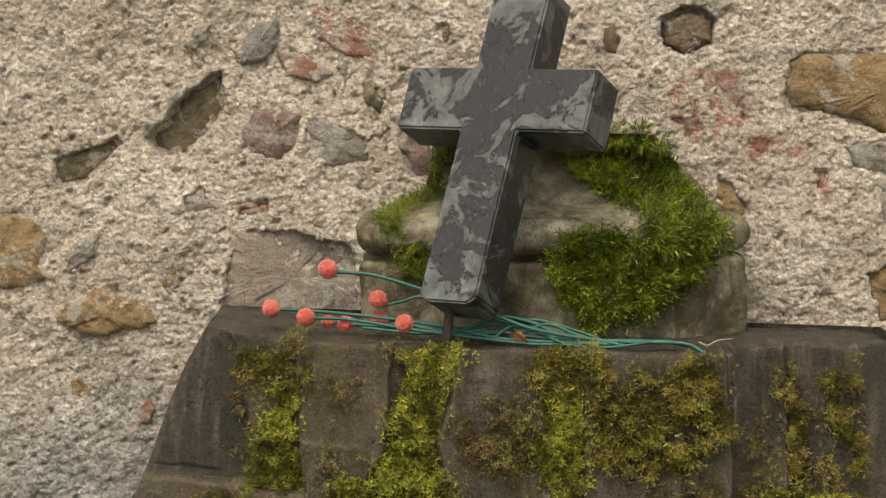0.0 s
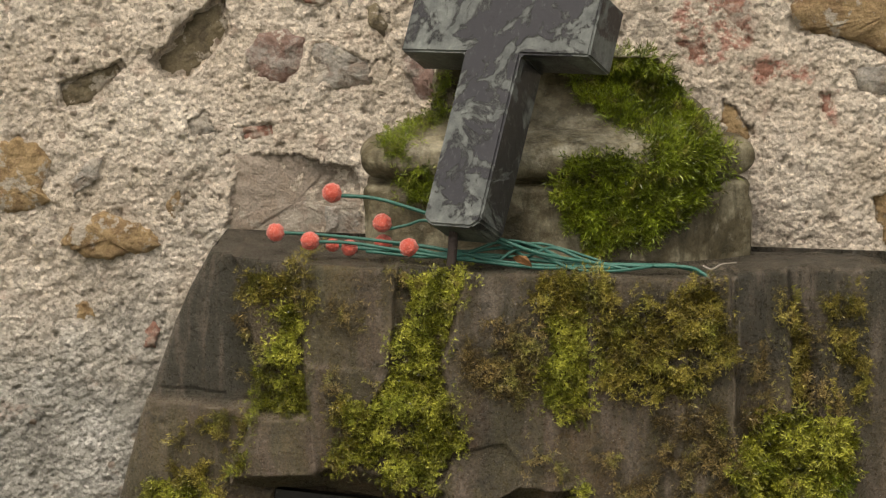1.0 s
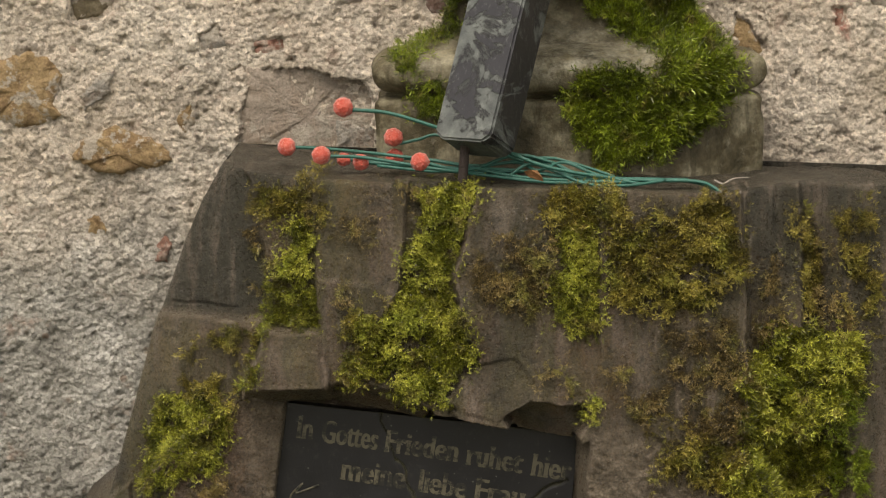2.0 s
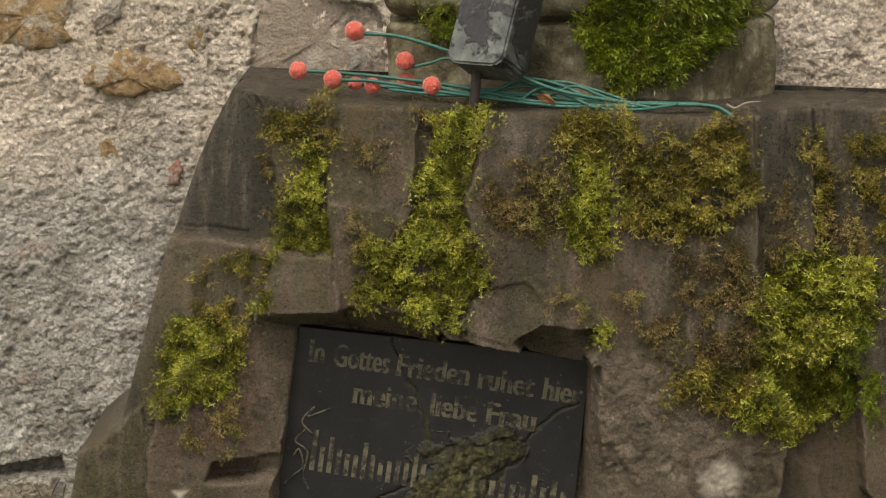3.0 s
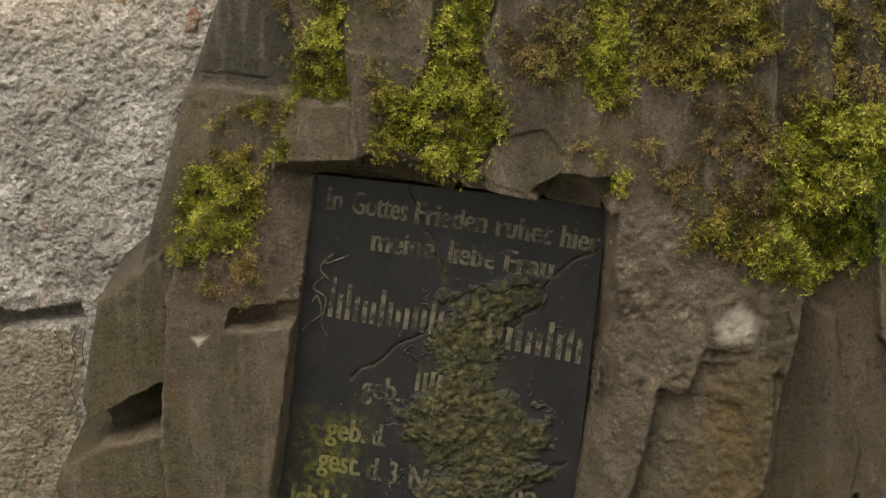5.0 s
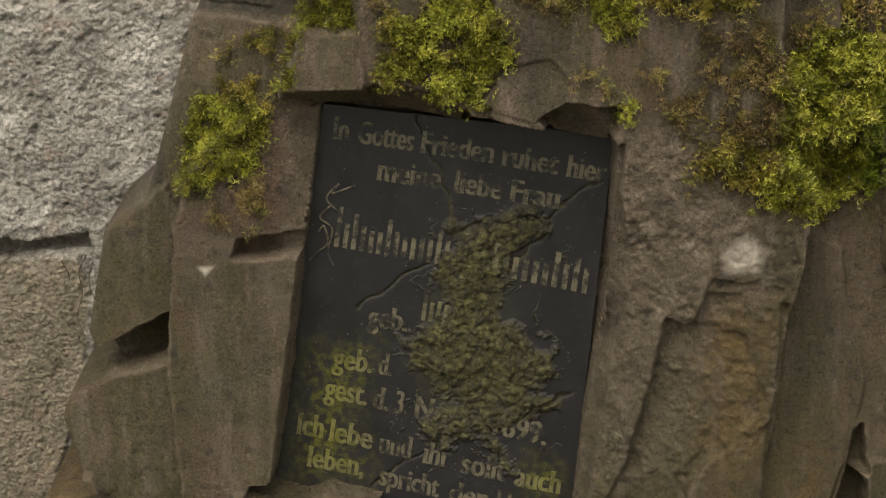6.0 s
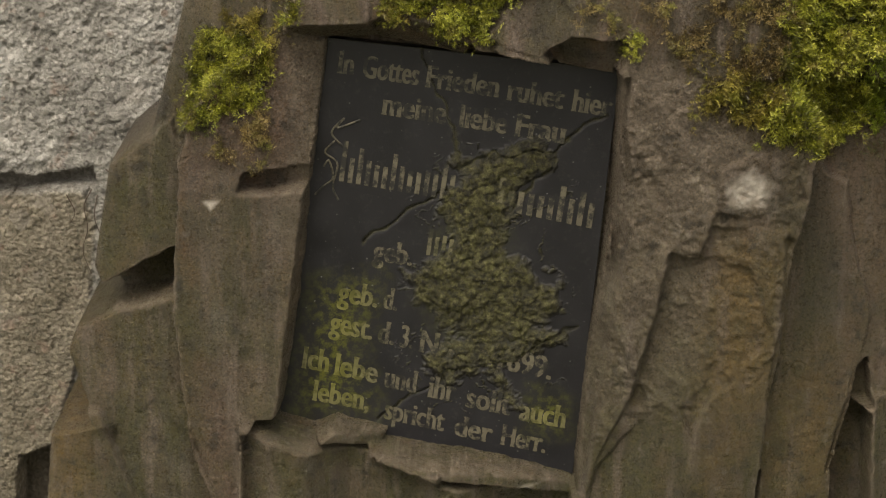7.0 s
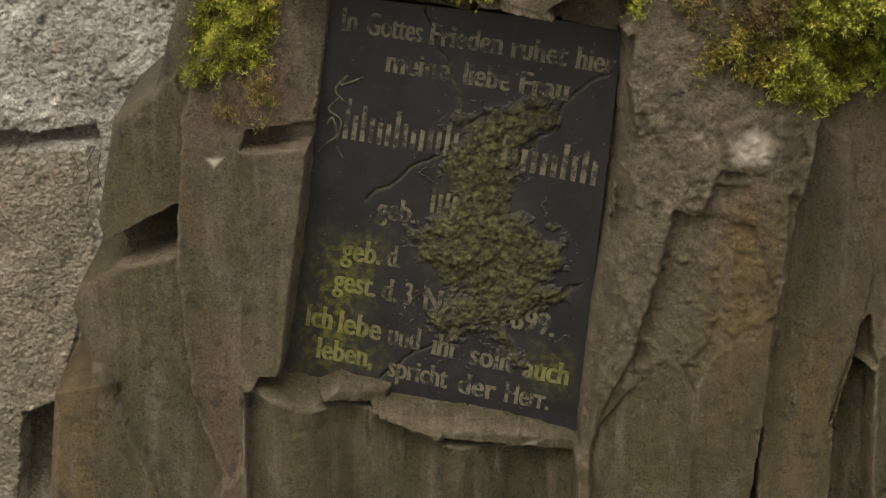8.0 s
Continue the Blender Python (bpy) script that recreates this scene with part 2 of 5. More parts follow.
def plinth_material():
    m, t, b = material("mossy_plinth_stone", 0.6, spec=0.45)
    n = Net(t)
    c = n.ramp(n.noise(18, 6, 0.62), (0.34, (0.040, 0.033, 0.014)), (0.5, (0.092, 0.076, 0.040)), (0.66, (0.25, 0.225, 0.15)))
    streak = n.noise(1, 4, 0.6, n.stretched(75, 75, 12))
    c = n.mix(n.ramp(streak, (0.50, 0.0), (0.64, 0.7)), c, (0.042, 0.034, 0.013))
    c = n.mix(n.ramp(n.noise(60, 5, 0.7), (0.60, 0.0), (0.70, 0.7)), c, (0.25, 0.23, 0.17))
    # cream patches of the roll, with its wet highlight painted into the colour
    c = n.mix(n.math("MULTIPLY", n.attr("pale"), n.ramp(n.noise(55, 6, 0.7), (0.38, 0.15), (0.58, 0.95))), c, n.ramp(n.noise(80, 5), (0.3, (0.22, 0.19, 0.11)), (0.7, (0.46, 0.43, 0.33))))
    c = n.mix(0.6, c, n.ramp(n.noise(300, 3), (0.3, 0.6), (0.65, 1.2)), "MULTIPLY")
    n.to(b.inputs["Base Color"], c)
    n.bump(b, n.noise(90, 6, 0.6), 0.004)
    return m


def moss_material(name, low, mid, tip):
    m, t, b = material(name, 0.38, spec=0.5)
    n = Net(t)
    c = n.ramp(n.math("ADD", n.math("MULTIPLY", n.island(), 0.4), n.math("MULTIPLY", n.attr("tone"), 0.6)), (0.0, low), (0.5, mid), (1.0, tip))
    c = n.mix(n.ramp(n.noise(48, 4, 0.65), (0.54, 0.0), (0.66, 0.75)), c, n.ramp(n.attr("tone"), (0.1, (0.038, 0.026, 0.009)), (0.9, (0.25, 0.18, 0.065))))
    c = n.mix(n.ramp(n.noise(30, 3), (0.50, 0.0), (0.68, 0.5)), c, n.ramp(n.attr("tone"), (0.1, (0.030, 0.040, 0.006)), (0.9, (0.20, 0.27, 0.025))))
    c = n.mix(0.75, c, n.ramp(n.noise(75, 3), (0.32, 0.40), (0.5, 0.95), (0.7, 1.3)), "MULTIPLY")
    n.to(b.inputs["Base Color"], c)
    b.inputs["Subsurface Weight"].default_value = 0.0
    return m


def plain_material(name, color, rough=0.6, var=0.25, scale=60, metal=0.0, bump=0.001):
    m, t, b = material(name, rough, metal)
    n = Net(t)
    dark, light = tuple(k * (1 - var) for k in color), tuple(min(1, k * (1 + var)) for k in color)
    c = n.mix(n.noise(scale, 5, 0.6), dark, light)
    n.to(b.inputs["Base Color"], c)
    if bump:
        n.bump(b, n.noise(scale * 4, 4), bump)
    return m


def cross_material():
    m, t, b = material("flaking_black_paint", 0.5, spec=0.5)
    n = Net(t)
    own = t.nodes.new("ShaderNodeTexCoord").outputs["Object"]
    xyz = t.nodes.new("ShaderNodeSeparateXYZ")
    t.links.new(own, xyz.inputs[0])
    x, z = xyz.outputs["X"], xyz.outputs["Z"]
    paint = n.mix(n.noise(25, 4), (0.010, 0.010, 0.0125), (0.021, 0.020, 0.024))
    bare = n.ramp(n.noise(60, 6, 0.7), (0.30, (0.045, 0.052, 0.050)), (0.55, (0.105, 0.116, 0.108)), (0.75, (0.19, 0.205, 0.19)))
    # rubbed most at the arms' ends, the foot and the left edge of the shaft
    ends = n.ramp(n.math("ABSOLUTE", x, 0.0), (0.052, 0.0), (0.100, 1.0))
    foot = n.ramp(z, (0.015, 1.0), (0.060, 0.0))
    edge = n.ramp(n.math("ADD", x, 0.05), (0.018, 1.0), (0.036, 0.0))
    head = n.ramp(z, (0.28, 0.0), (0.34, 0.9))
    rub = n.math("MAXIMUM", n.math("MAXIMUM", ends, foot), n.math("MAXIMUM", n.math("MULTIPLY", edge, 0.75), head))
    flake = n.math("ADD", n.math("MULTIPLY", n.noise(20, 10, 0.74, distort=0.5), 0.9), n.math("MULTIPLY", rub, 0.085))
    flake = n.math("ADD", flake, n.math("MULTIPLY", n.attr("worn"), 0.03))
    mask = n.ramp(flake, (0.515, 0.0), (0.545, 0.85), (0.62, 1.0))
    c = n.mix(mask, paint, bare)
    scratch = n.noise(1, 6, 0.75, n.stretched(240, 180, 60))
    c = n.mix(n.ramp(scratch, (0.58, 0.0), (0.68, 0.6)), c, (0.15, 0.16, 0.155))
    c = n.mix(n.math("MULTIPLY", n.ramp(n.noise(70, 6, 0.75), (0.56, 0.0), (0.66, 0.5)), mask), c, (0.020, 0.022, 0.024))
    n.to(b.inputs["Base Color"], c)
    n.to(b.inputs["Roughness"], n.mix(mask, (0.34, 0.34, 0.34), (0.62, 0.62, 0.62)))
    n.bump(b, n.math("SUBTRACT", n.math("MULTIPLY", n.noise(160, 5, 0.65), 0.5), n.math("MULTIPLY", mask, 0.6)), 0.0012)
    return m


def plaque_material():
    m, t, b = material("black_slate_plaque", 0.3, spec=0.45)
    n = Net(t)
    c = n.mix(n.noise(20, 5), (0.007, 0.007, 0.0085), (0.021, 0.0205, 0.0225))
    c = n.mix(n.ramp(n.noise(130, 5, 0.7), (0.55, 0.0), (0.75, 0.35)), c, (0.06, 0.06, 0.052))
    crust = n.ramp(n.noise(120, 8, 0.78), (0.36, (0.013, 0.012, 0.007)), (0.47, (0.062, 0.057, 0.027)), (0.57, (0.135, 0.128, 0.048)), (0.68, (0.27, 0.26, 0.12)))
    c = n.mix(n.attr("crust"), c, crust)
    alga = n.math("MULTIPLY", n.attr("alga"), n.ramp(n.noise(95, 7, 0.75), (0.46, 0.04), (0.62, 0.9)))
    c = n.mix(alga, c, (0.11, 0.115, 0.012))
    c = n.mix(n.ramp(n.cells(75), (0.05, 0.85), (0.09, 0.0)), c, (0.10, 0.10, 0.09))
    n.to(b.inputs["Base Color"], c)
    n.to(b.inputs["Roughness"], n.mix(n.attr("crust"), n.ramp(n.noise(40, 4), (0.3, 0.28), (0.7, 0.5)), (0.85, 0.85, 0.85)))
    n.bump(b, n.math("MULTIPLY", n.noise(230, 7, 0.78), n.math("ADD", n.attr("crust"), 0.06)), 0.009)
    return m


def lettering_material():
    m, t, b = material("worn_gilt_lettering", 0.5, 0.0, 0.5)
    n = Net(t)
    c = n.mix(n.noise(60, 4), (0.065, 0.058, 0.038), (0.165, 0.148, 0.10))
    c = n.mix(n.ramp(n.noise(90, 5, 0.7), (0.46, 0.0), (0.58, 0.95)), c, (0.016, 0.016, 0.014))
    green = n.math("MULTIPLY", n.attr("alga"), 0.6)
    c = n.mix(green, c, (0.19, 0.19, 0.025))
    n.to(b.inputs["Base Color"], c)
    return m


def berry_material():
    m, t, b = material("red_sugared_berry", 0.7)
    n = Net(t)
    c = n.mix(n.noise(90, 4), (0.48, 0.055, 0.035), (0.62, 0.115, 0.075))
    c = n.mix(n.ramp(n.noise(600, 3, 0.7), (0.52, 0.0), (0.64, 0.5)), c, (0.80, 0.47, 0.39))
    n.to(b.inputs["Base Color"], c)
    b.inputs["Sheen Weight"].default_value, b.inputs["Sheen Roughness"].default_value = 0.45, 0.3
    n.bump(b, n.noise(700, 3), 0.002)
    return m


MORTAR = mortar_material()
ROCK = rock_material()
PLINTH = plinth_material()
CROSS = cross_material()
PLAQUE = plaque_material()
LETTER = lettering_material()
MOSS = {
    "bright": moss_material("bright_moss", (0.026, 0.028, 0.004), (0.185, 0.192, 0.014), (0.62, 0.62, 0.11)),
    "olive": moss_material("olive_moss", (0.024, 0.019, 0.004), (0.160, 0.130, 0.016), (0.54, 0.46, 0.11)),
    "brown": moss_material("brown_moss", (0.022, 0.015, 0.005), (0.130, 0.090, 0.026), (0.44, 0.33, 0.13)),
    "deep": moss_material("deep_green_moss", (0.026, 0.036, 0.003), (0.140, 0.185, 0.010), (0.34, 0.41, 0.036)),
}
WIRE = plain_material("green_wire_coating", (0.028, 0.115, 0.088), 0.4, 0.3, 90)
BERRY = berry_material()
IRON = plain_material("rusty_iron", (0.035, 0.025, 0.022), 0.7, 0.4, 120, bump=0.002)
LEAF = plain_material("dry_leaf", (0.20, 0.095, 0.035), 0.7, 0.4, 150)
EARTH = plain_material("churchyard_ground", (0.11, 0.11, 0.06), 0.95, 0.5, 9, bump=0.03)
RUBBLE = {
    "brown": rubble_material("brown_rubble", (0.17, 0.115, 0.07), (0.28, 0.21, 0.14), (0.13, 0.09, 0.06)),
    "ochre": rubble_material("ochre_rubble", (0.27, 0.175, 0.080), (0.43, 0.31, 0.165), (0.19, 0.115, 0.055)),
    "red": rubble_material("brick_red_rubble", (0.26, 0.115, 0.08), (0.38, 0.21, 0.155), (0.46, 0.38, 0.31)),
    "plum": rubble_material("plum_rubble", (0.17, 0.10, 0.08), (0.30, 0.20, 0.16), (0.36, 0.33, 0.29)),
    "grey": rubble_material("grey_rubble", (0.25, 0.23, 0.20), (0.42, 0.39, 0.34), (0.22, 0.17, 0.13)),
    "pink": rubble_material("pinkish_block", (0.30, 0.245, 0.195), (0.42, 0.355, 0.29), (0.33, 0.26, 0.20)),
    "hollow": rubble_material("hollow_stone", (0.16, 0.13, 0.075), (0.25, 0.205, 0.13), (0.12, 0.095, 0.06)),
}

# ---- ground ----
gx = np.linspace(-60, 60, 61)
gX, gY = np.meshgrid(gx, gx)
gZ = (fbm(gX, gY, 7, 3, 5) - 0.5) * 0.05
gZ = np.where(np.hypot(gX, gY) < 6, -0.01, gZ - 0.03)
ground = mesh_object("ground", np.stack([gX, gY, gZ], -1).reshape(-1, 3), grid_faces(61, 61), EARTH)
tagged(ground, "trodden churchyard earth and short grass", "ground", kind="structure")

# ---- rubble wall ----
WALL_Y = 0.32
wx = np.concatenate([np.linspace(-4.0, -0.66, 14)[:-1], np.arange(-0.66, 0.6601, 0.0024), np.linspace(0.66, 4.0, 14)[1:]])
wz = np.concatenate([np.linspace(-0.1, 0.30, 6)[:-1], np.arange(0.30, 1.7501, 0.0024), np.linspace(1.75, 3.2, 8)[1:]])
X, Z = np.meshgrid(wx, wz)
HOLLOWS = [
    ([(-0.458, 1.440), (-0.384, 1.468), (-0.380, 1.458), (-0.421, 1.414), (-0.456, 1.409)], 0.022),
    ([(-0.351, 1.464), (-0.301, 1.523), (-0.261, 1.543), (-0.253, 1.503), (-0.275, 1.473), (-0.308, 1.444), (-0.331, 1.445)], 0.026),
    ([(0.255, 1.609), (0.284, 1.623), (0.320, 1.606), (0.318, 1.579), (0.285, 1.565), (0.258, 1.573)], 0.024),
    ([(0.404, 1.556), (0.421, 1.569), (0.606, 1.563), (0.608, 1.467), (0.515, 1.473), (0.461, 1.493), (0.402, 1.503)], 0.012),
    ([(-0.671, 0.788), (-0.567, 0.783), (-0.500, 0.792), (-0.494, 0.771), (-0.553, 0.769), (-0.596, 0.759), (-0.673, 0.764)], 0.022),
    ([(-0.611, 0.407), (-0.559, 0.423), (-0.566, 0.296), (-0.625, 0.295)], 0.06),
    ([(-0.523, 1.293), (-0.460, 1.297), (-0.444, 1.236), (-0.367, 1.236), (-0.391, 1.228), (-0.458, 1.229)], 0.008),
]


STONES = []


def rubble(outline, kind, out, dome):
    STONES.append((outline, kind, out, dome))


rubble([(-0.456, 1.437), (-0.388, 1.464), (-0.384, 1.456), (-0.421, 1.417), (-0.453, 1.412)], "hollow", 0.002, 0.004)
rubble([(-0.346, 1.464), (-0.297, 1.520), (-0.261, 1.538), (-0.257, 1.503), (-0.278, 1.475), (-0.308, 1.446), (-0.329, 1.448)], "hollow", 0.002, 0.005)
rubble([(-0.238, 1.473), (-0.225, 1.497), (-0.195, 1.505), (-0.165, 1.493), (-0.169, 1.456), (-0.199, 1.437), (-0.228, 1.445)], "plum", 0.005, 0.012)
rubble([(-0.162, 1.490), (-0.122, 1.482), (-0.089, 1.464), (-0.081, 1.442), (-0.122, 1.432), (-0.155, 1.437), (-0.169, 1.456)], "grey", 0.004, 0.008)
rubble([(-0.194, 1.568), (-0.165, 1.564), (-0.128, 1.542), (-0.145, 1.533), (-0.188, 1.544)], "red", 0.003, 0.004)
rubble([(-0.148, 1.628), (-0.128, 1.615), (-0.095, 1.589), (-0.077, 1.563), (-0.089, 1.553), (-0.122, 1.568), (-0.145, 1.582)], "red", 0.001, 0.003)
rubble([(-0.247, 1.566), (-0.227, 1.602), (-0.194, 1.609), (-0.194, 1.576), (-0.214, 1.556), (-0.241, 1.550)], "grey", 0.003, 0.006)
rubble([(-0.301, 1.576), (-0.287, 1.596), (-0.270, 1.602), (-0.274, 1.579), (-0.290, 1.568)], "grey", 0.002, 0.004)
rubble([(-0.095, 1.530), (-0.085, 1.536), (-0.070, 1.510), (-0.076, 1.493), (-0.089, 1.510)], "hollow", 0.006, 0.006)
rubble([(-0.001, 1.599), (0.007, 1.601), (0.009, 1.586), (0.003, 1.582)], "brown", 0.004, 0.004)
rubble([(-0.127, 1.548), (-0.114, 1.556), (-0.107, 1.540), (-0.117, 1.528)], "grey", 0.002, 0.003)
rubble([(-0.242, 1.389), (-0.204, 1.398), (-0.201, 1.378), (-0.239, 1.373)], "red", 0.004, 0.003)
rubble([(-0.250, 1.358), (-0.189, 1.365), (-0.096, 1.347), (-0.093, 1.250), (-0.150, 1.251), (-0.267, 1.256), (-0.263, 1.297)], "pink", 0.003, 0.003)
rubble([(-0.146, 1.293), (-0.123, 1.298), (-0.101, 1.289), (-0.100, 1.263), (-0.123, 1.256), (-0.144, 1.263)], "grey", 0.010, 0.003)
rubble([(-0.562, 1.370), (-0.495, 1.374), (-0.472, 1.350), (-0.478, 1.317), (-0.467, 1.297), (-0.503, 1.289), (-0.564, 1.290)], "ochre", 0.004, 0.006)
rubble([(-0.454, 1.270), (-0.417, 1.287), (-0.363, 1.276), (-0.337, 1.250), (-0.371, 1.235), (-0.424, 1.232), (-0.461, 1.246)], "ochre", 0.008, 0.010)
rubble([(-0.449, 1.323), (-0.429, 1.350), (-0.406, 1.357), (-0.413, 1.330), (-0.440, 1.303)], "grey", 0.004, 0.006)
rubble([(-0.333, 1.303), (-0.313, 1.317), (-0.310, 1.290), (-0.323, 1.276), (-0.335, 1.283)], "ochre", 0.001, 0.003)
rubble([(-0.445, 1.175), (-0.435, 1.182), (-0.418, 1.168), (-0.432, 1.154), (-0.442, 1.158)], "ochre", 0.002, 0.004)
rubble([(-0.360, 1.151), (-0.350, 1.158), (-0.340, 1.145), (-0.347, 1.124), (-0.360, 1.131)], "red", 0.003, 0.004)
rubble([(-0.052, 1.480), (-0.016, 1.458), (-0.008, 1.430), (-0.029, 1.417), (-0.046, 1.444)], "plum", 0.006, 0.008)
rubble([(0.190, 1.592), (0.199, 1.601), (0.208, 1.582), (0.202, 1.566), (0.189, 1.571)], "brown", 0.005, 0.006)
rubble([(0.260, 1.602), (0.283, 1.615), (0.314, 1.604), (0.315, 1.581), (0.285, 1.568), (0.262, 1.575)], "brown", 0.004, 0.006)
rubble([(0.408, 1.553), (0.424, 1.566), (0.606, 1.559), (0.608, 1.470), (0.518, 1.475), (0.465, 1.497), (0.407, 1.506)], "ochre", 0.010, 0.010)
rubble([(0.312, 1.520), (0.328, 1.546), (0.353, 1.543), (0.358, 1.517), (0.342, 1.493), (0.317, 1.497)], "red", 0.000, 0.003)
rubble([(0.266, 1.493), (0.302, 1.497), (0.308, 1.471), (0.279, 1.465)], "red", 0.000, 0.003)
rubble([(0.354, 1.464), (0.389, 1.467), (0.392, 1.447), (0.363, 1.444)], "red", 0.000, 0.003)
rubble([(0.439, 1.430), (0.450, 1.434), (0.455, 1.407), (0.444, 1.402)], "red", 0.000, 0.003)
rubble([(0.501, 1.313), (0.531, 1.323), (0.545, 1.256), (0.519, 1.246), (0.505, 1.283)], "ochre", 0.004, 0.006)
rubble([(0.475, 1.457), (0.535, 1.464), (0.556, 1.424), (0.502, 1.427), (0.482, 1.437)], "grey", 0.006, 0.006)
rubble([(0.513, 1.404), (0.556, 1.410), (0.557, 1.364), (0.520, 1.350)], "grey", 0.004, 0.006)
rubble([(0.320, 1.424), (0.343, 1.410), (0.360, 1.377), (0.337, 1.370), (0.317, 1.397)], "ochre", 0.002, 0.006)
rubble([(-0.303, 1.266), (-0.287, 1.263), (-0.285, 1.243), (-0.300, 1.244)], "pink", 0.000, 0.003)
rubble([(-0.309, 1.400), (-0.282, 1.410), (-0.272, 1.384), (-0.302, 1.374)], "grey", 0.006, 0.008)



def wall_relief(x, z):
    """How far the wall stands out from its mean plane."""
    r = (fbm(x, z, 0.30, 3, 1) - 0.5) * 0.045
    r += (fbm(x, z, 0.055, 5, 2, 0.55) - 0.5) * 0.013
    wx1, wz1 = x + 0.006 * (vnoise(x, z, 0.008, 8) - 0.5), z + 0.006 * (vnoise(x, z, 0.008, 18) - 0.5)
    d, c = worley(wx1, wz1 * 1.25, 0.019, 3)
    r += np.where(c > 0.5, np.sqrt(np.maximum(0, (0.24 + 0.26 * (c - 0.5)) ** 2 - 0.4 * d * d)) * 0.007, 0)
    d, c = worley(wx1, wz1, 0.0075, 4)
    r += np.where(c > 0.35, np.sqrt(np.maximum(0, 0.36 ** 2 - 0.6 * d * d)) * 0.0040, 0)
    r += (fbm(x, z, 0.011, 3, 6, 0.7) - 0.5) * 0.0030
    pit = fbm(x, z, 0.010, 3, 19)
    r -= np.clip(pit - 0.68, 0, 1) * 0.04
    smooth = inside([(-0.687, 0.755), (-0.512, 0.763), (-0.497, 0.720), (-0.514, 0.593), (-0.557, 0.454), (-0.563, 0.214), (-0.727, 0.213)], x, z)
    r = np.where(smooth, 0.55 * r + 0.006, r)
    hx_, hz_ = x + 0.006 * (vnoise(x, z, 0.02, 9) - 0.5), z + 0.006 * (vnoise(x, z, 0.02, 10) - 0.5)
    for poly, depth in HOLLOWS:
        r = np.where(inside(poly, hx_, hz_), 0.3 * r - depth, r)
    sx_, sz_ = x + 0.018 * (fbm(x, z, 0.018, 3, 9) - 0.5), z + 0.018 * (fbm(x, z, 0.018, 3, 10) - 0.5)
    for outline, kind, out, dome in STONES:
        cx, cz = np.mean([p[0] for p in outline]), np.mean([p[1] for p in outline])
        hole = [(cx + (a - cx) * 0.90, cz + (b - cz) * 0.90) for a, b in outline]
        m = inside(hole, sx_, sz_)
        r = np.where(m, 0.25 * r - 0.006 if kind != "hollow" else r, r)
    return r


REL = wall_relief(X, Z)
low = np.clip((1.24 - Z + 0.45 * (fbm(X, Z, 0.22, 4, 12, 0.6) - 0.5)) / 0.22, 0, 1)
tan = inside([(-0.687, 0.755), (-0.512, 0.763), (-0.497, 0.720), (-0.514, 0.593), (-0.557, 0.454), (-0.563, 0.214), (-0.727, 0.213)], X, Z) * 1.0
hollow_tint = np.zeros(X.shape)
rosy = np.zeros(X.shape)
WX, WZ = X + 0.025 * (fbm(X, Z, 0.025, 4, 9) - 0.5), Z + 0.025 * (fbm(X, Z, 0.025, 4, 10) - 0.5)
for poly in ([(0.262, 1.530), (0.315, 1.556), (0.365, 1.536), (0.362, 1.490), (0.303, 1.457), (0.263, 1.477)], [(0.342, 1.464), (0.369, 1.473), (0.429, 1.467), (0.429, 1.447), (0.363, 1.437)],
             [(-0.151, 1.622), (-0.121, 1.615), (-0.069, 1.576), (-0.075, 1.553), (-0.148, 1.576)], [(0.436, 1.437), (0.462, 1.437), (0.463, 1.390), (0.443, 1.397)]):
    rosy = np.maximum(rosy, inside(poly, WX, WZ))
# the low crevice and the deepest hollow take a darker brown inside
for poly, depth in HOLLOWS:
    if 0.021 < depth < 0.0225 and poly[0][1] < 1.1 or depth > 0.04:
        hollow_tint = np.maximum(hollow_tint, inside(poly, WX, WZ) * 0.65)
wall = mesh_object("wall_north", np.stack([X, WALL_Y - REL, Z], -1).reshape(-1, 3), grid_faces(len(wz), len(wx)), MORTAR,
                   attrs={"grey": low, "tan": blur(tan, 3), "hollow_tint": blur(hollow_tint, 2), "rosy": blur(rosy, 2)})
tagged(wall, "rough rubble wall with crumbling pale lime mortar", "wall", kind="structure")
bm = bmesh.new()
bmesh.ops.create_cube(bm, size=1, matrix=Matrix.LocRotScale((0, 0.66, 1.52), None, (8, 0.55, 3.3)))
part("wall_core", bm, MORTAR, wall)


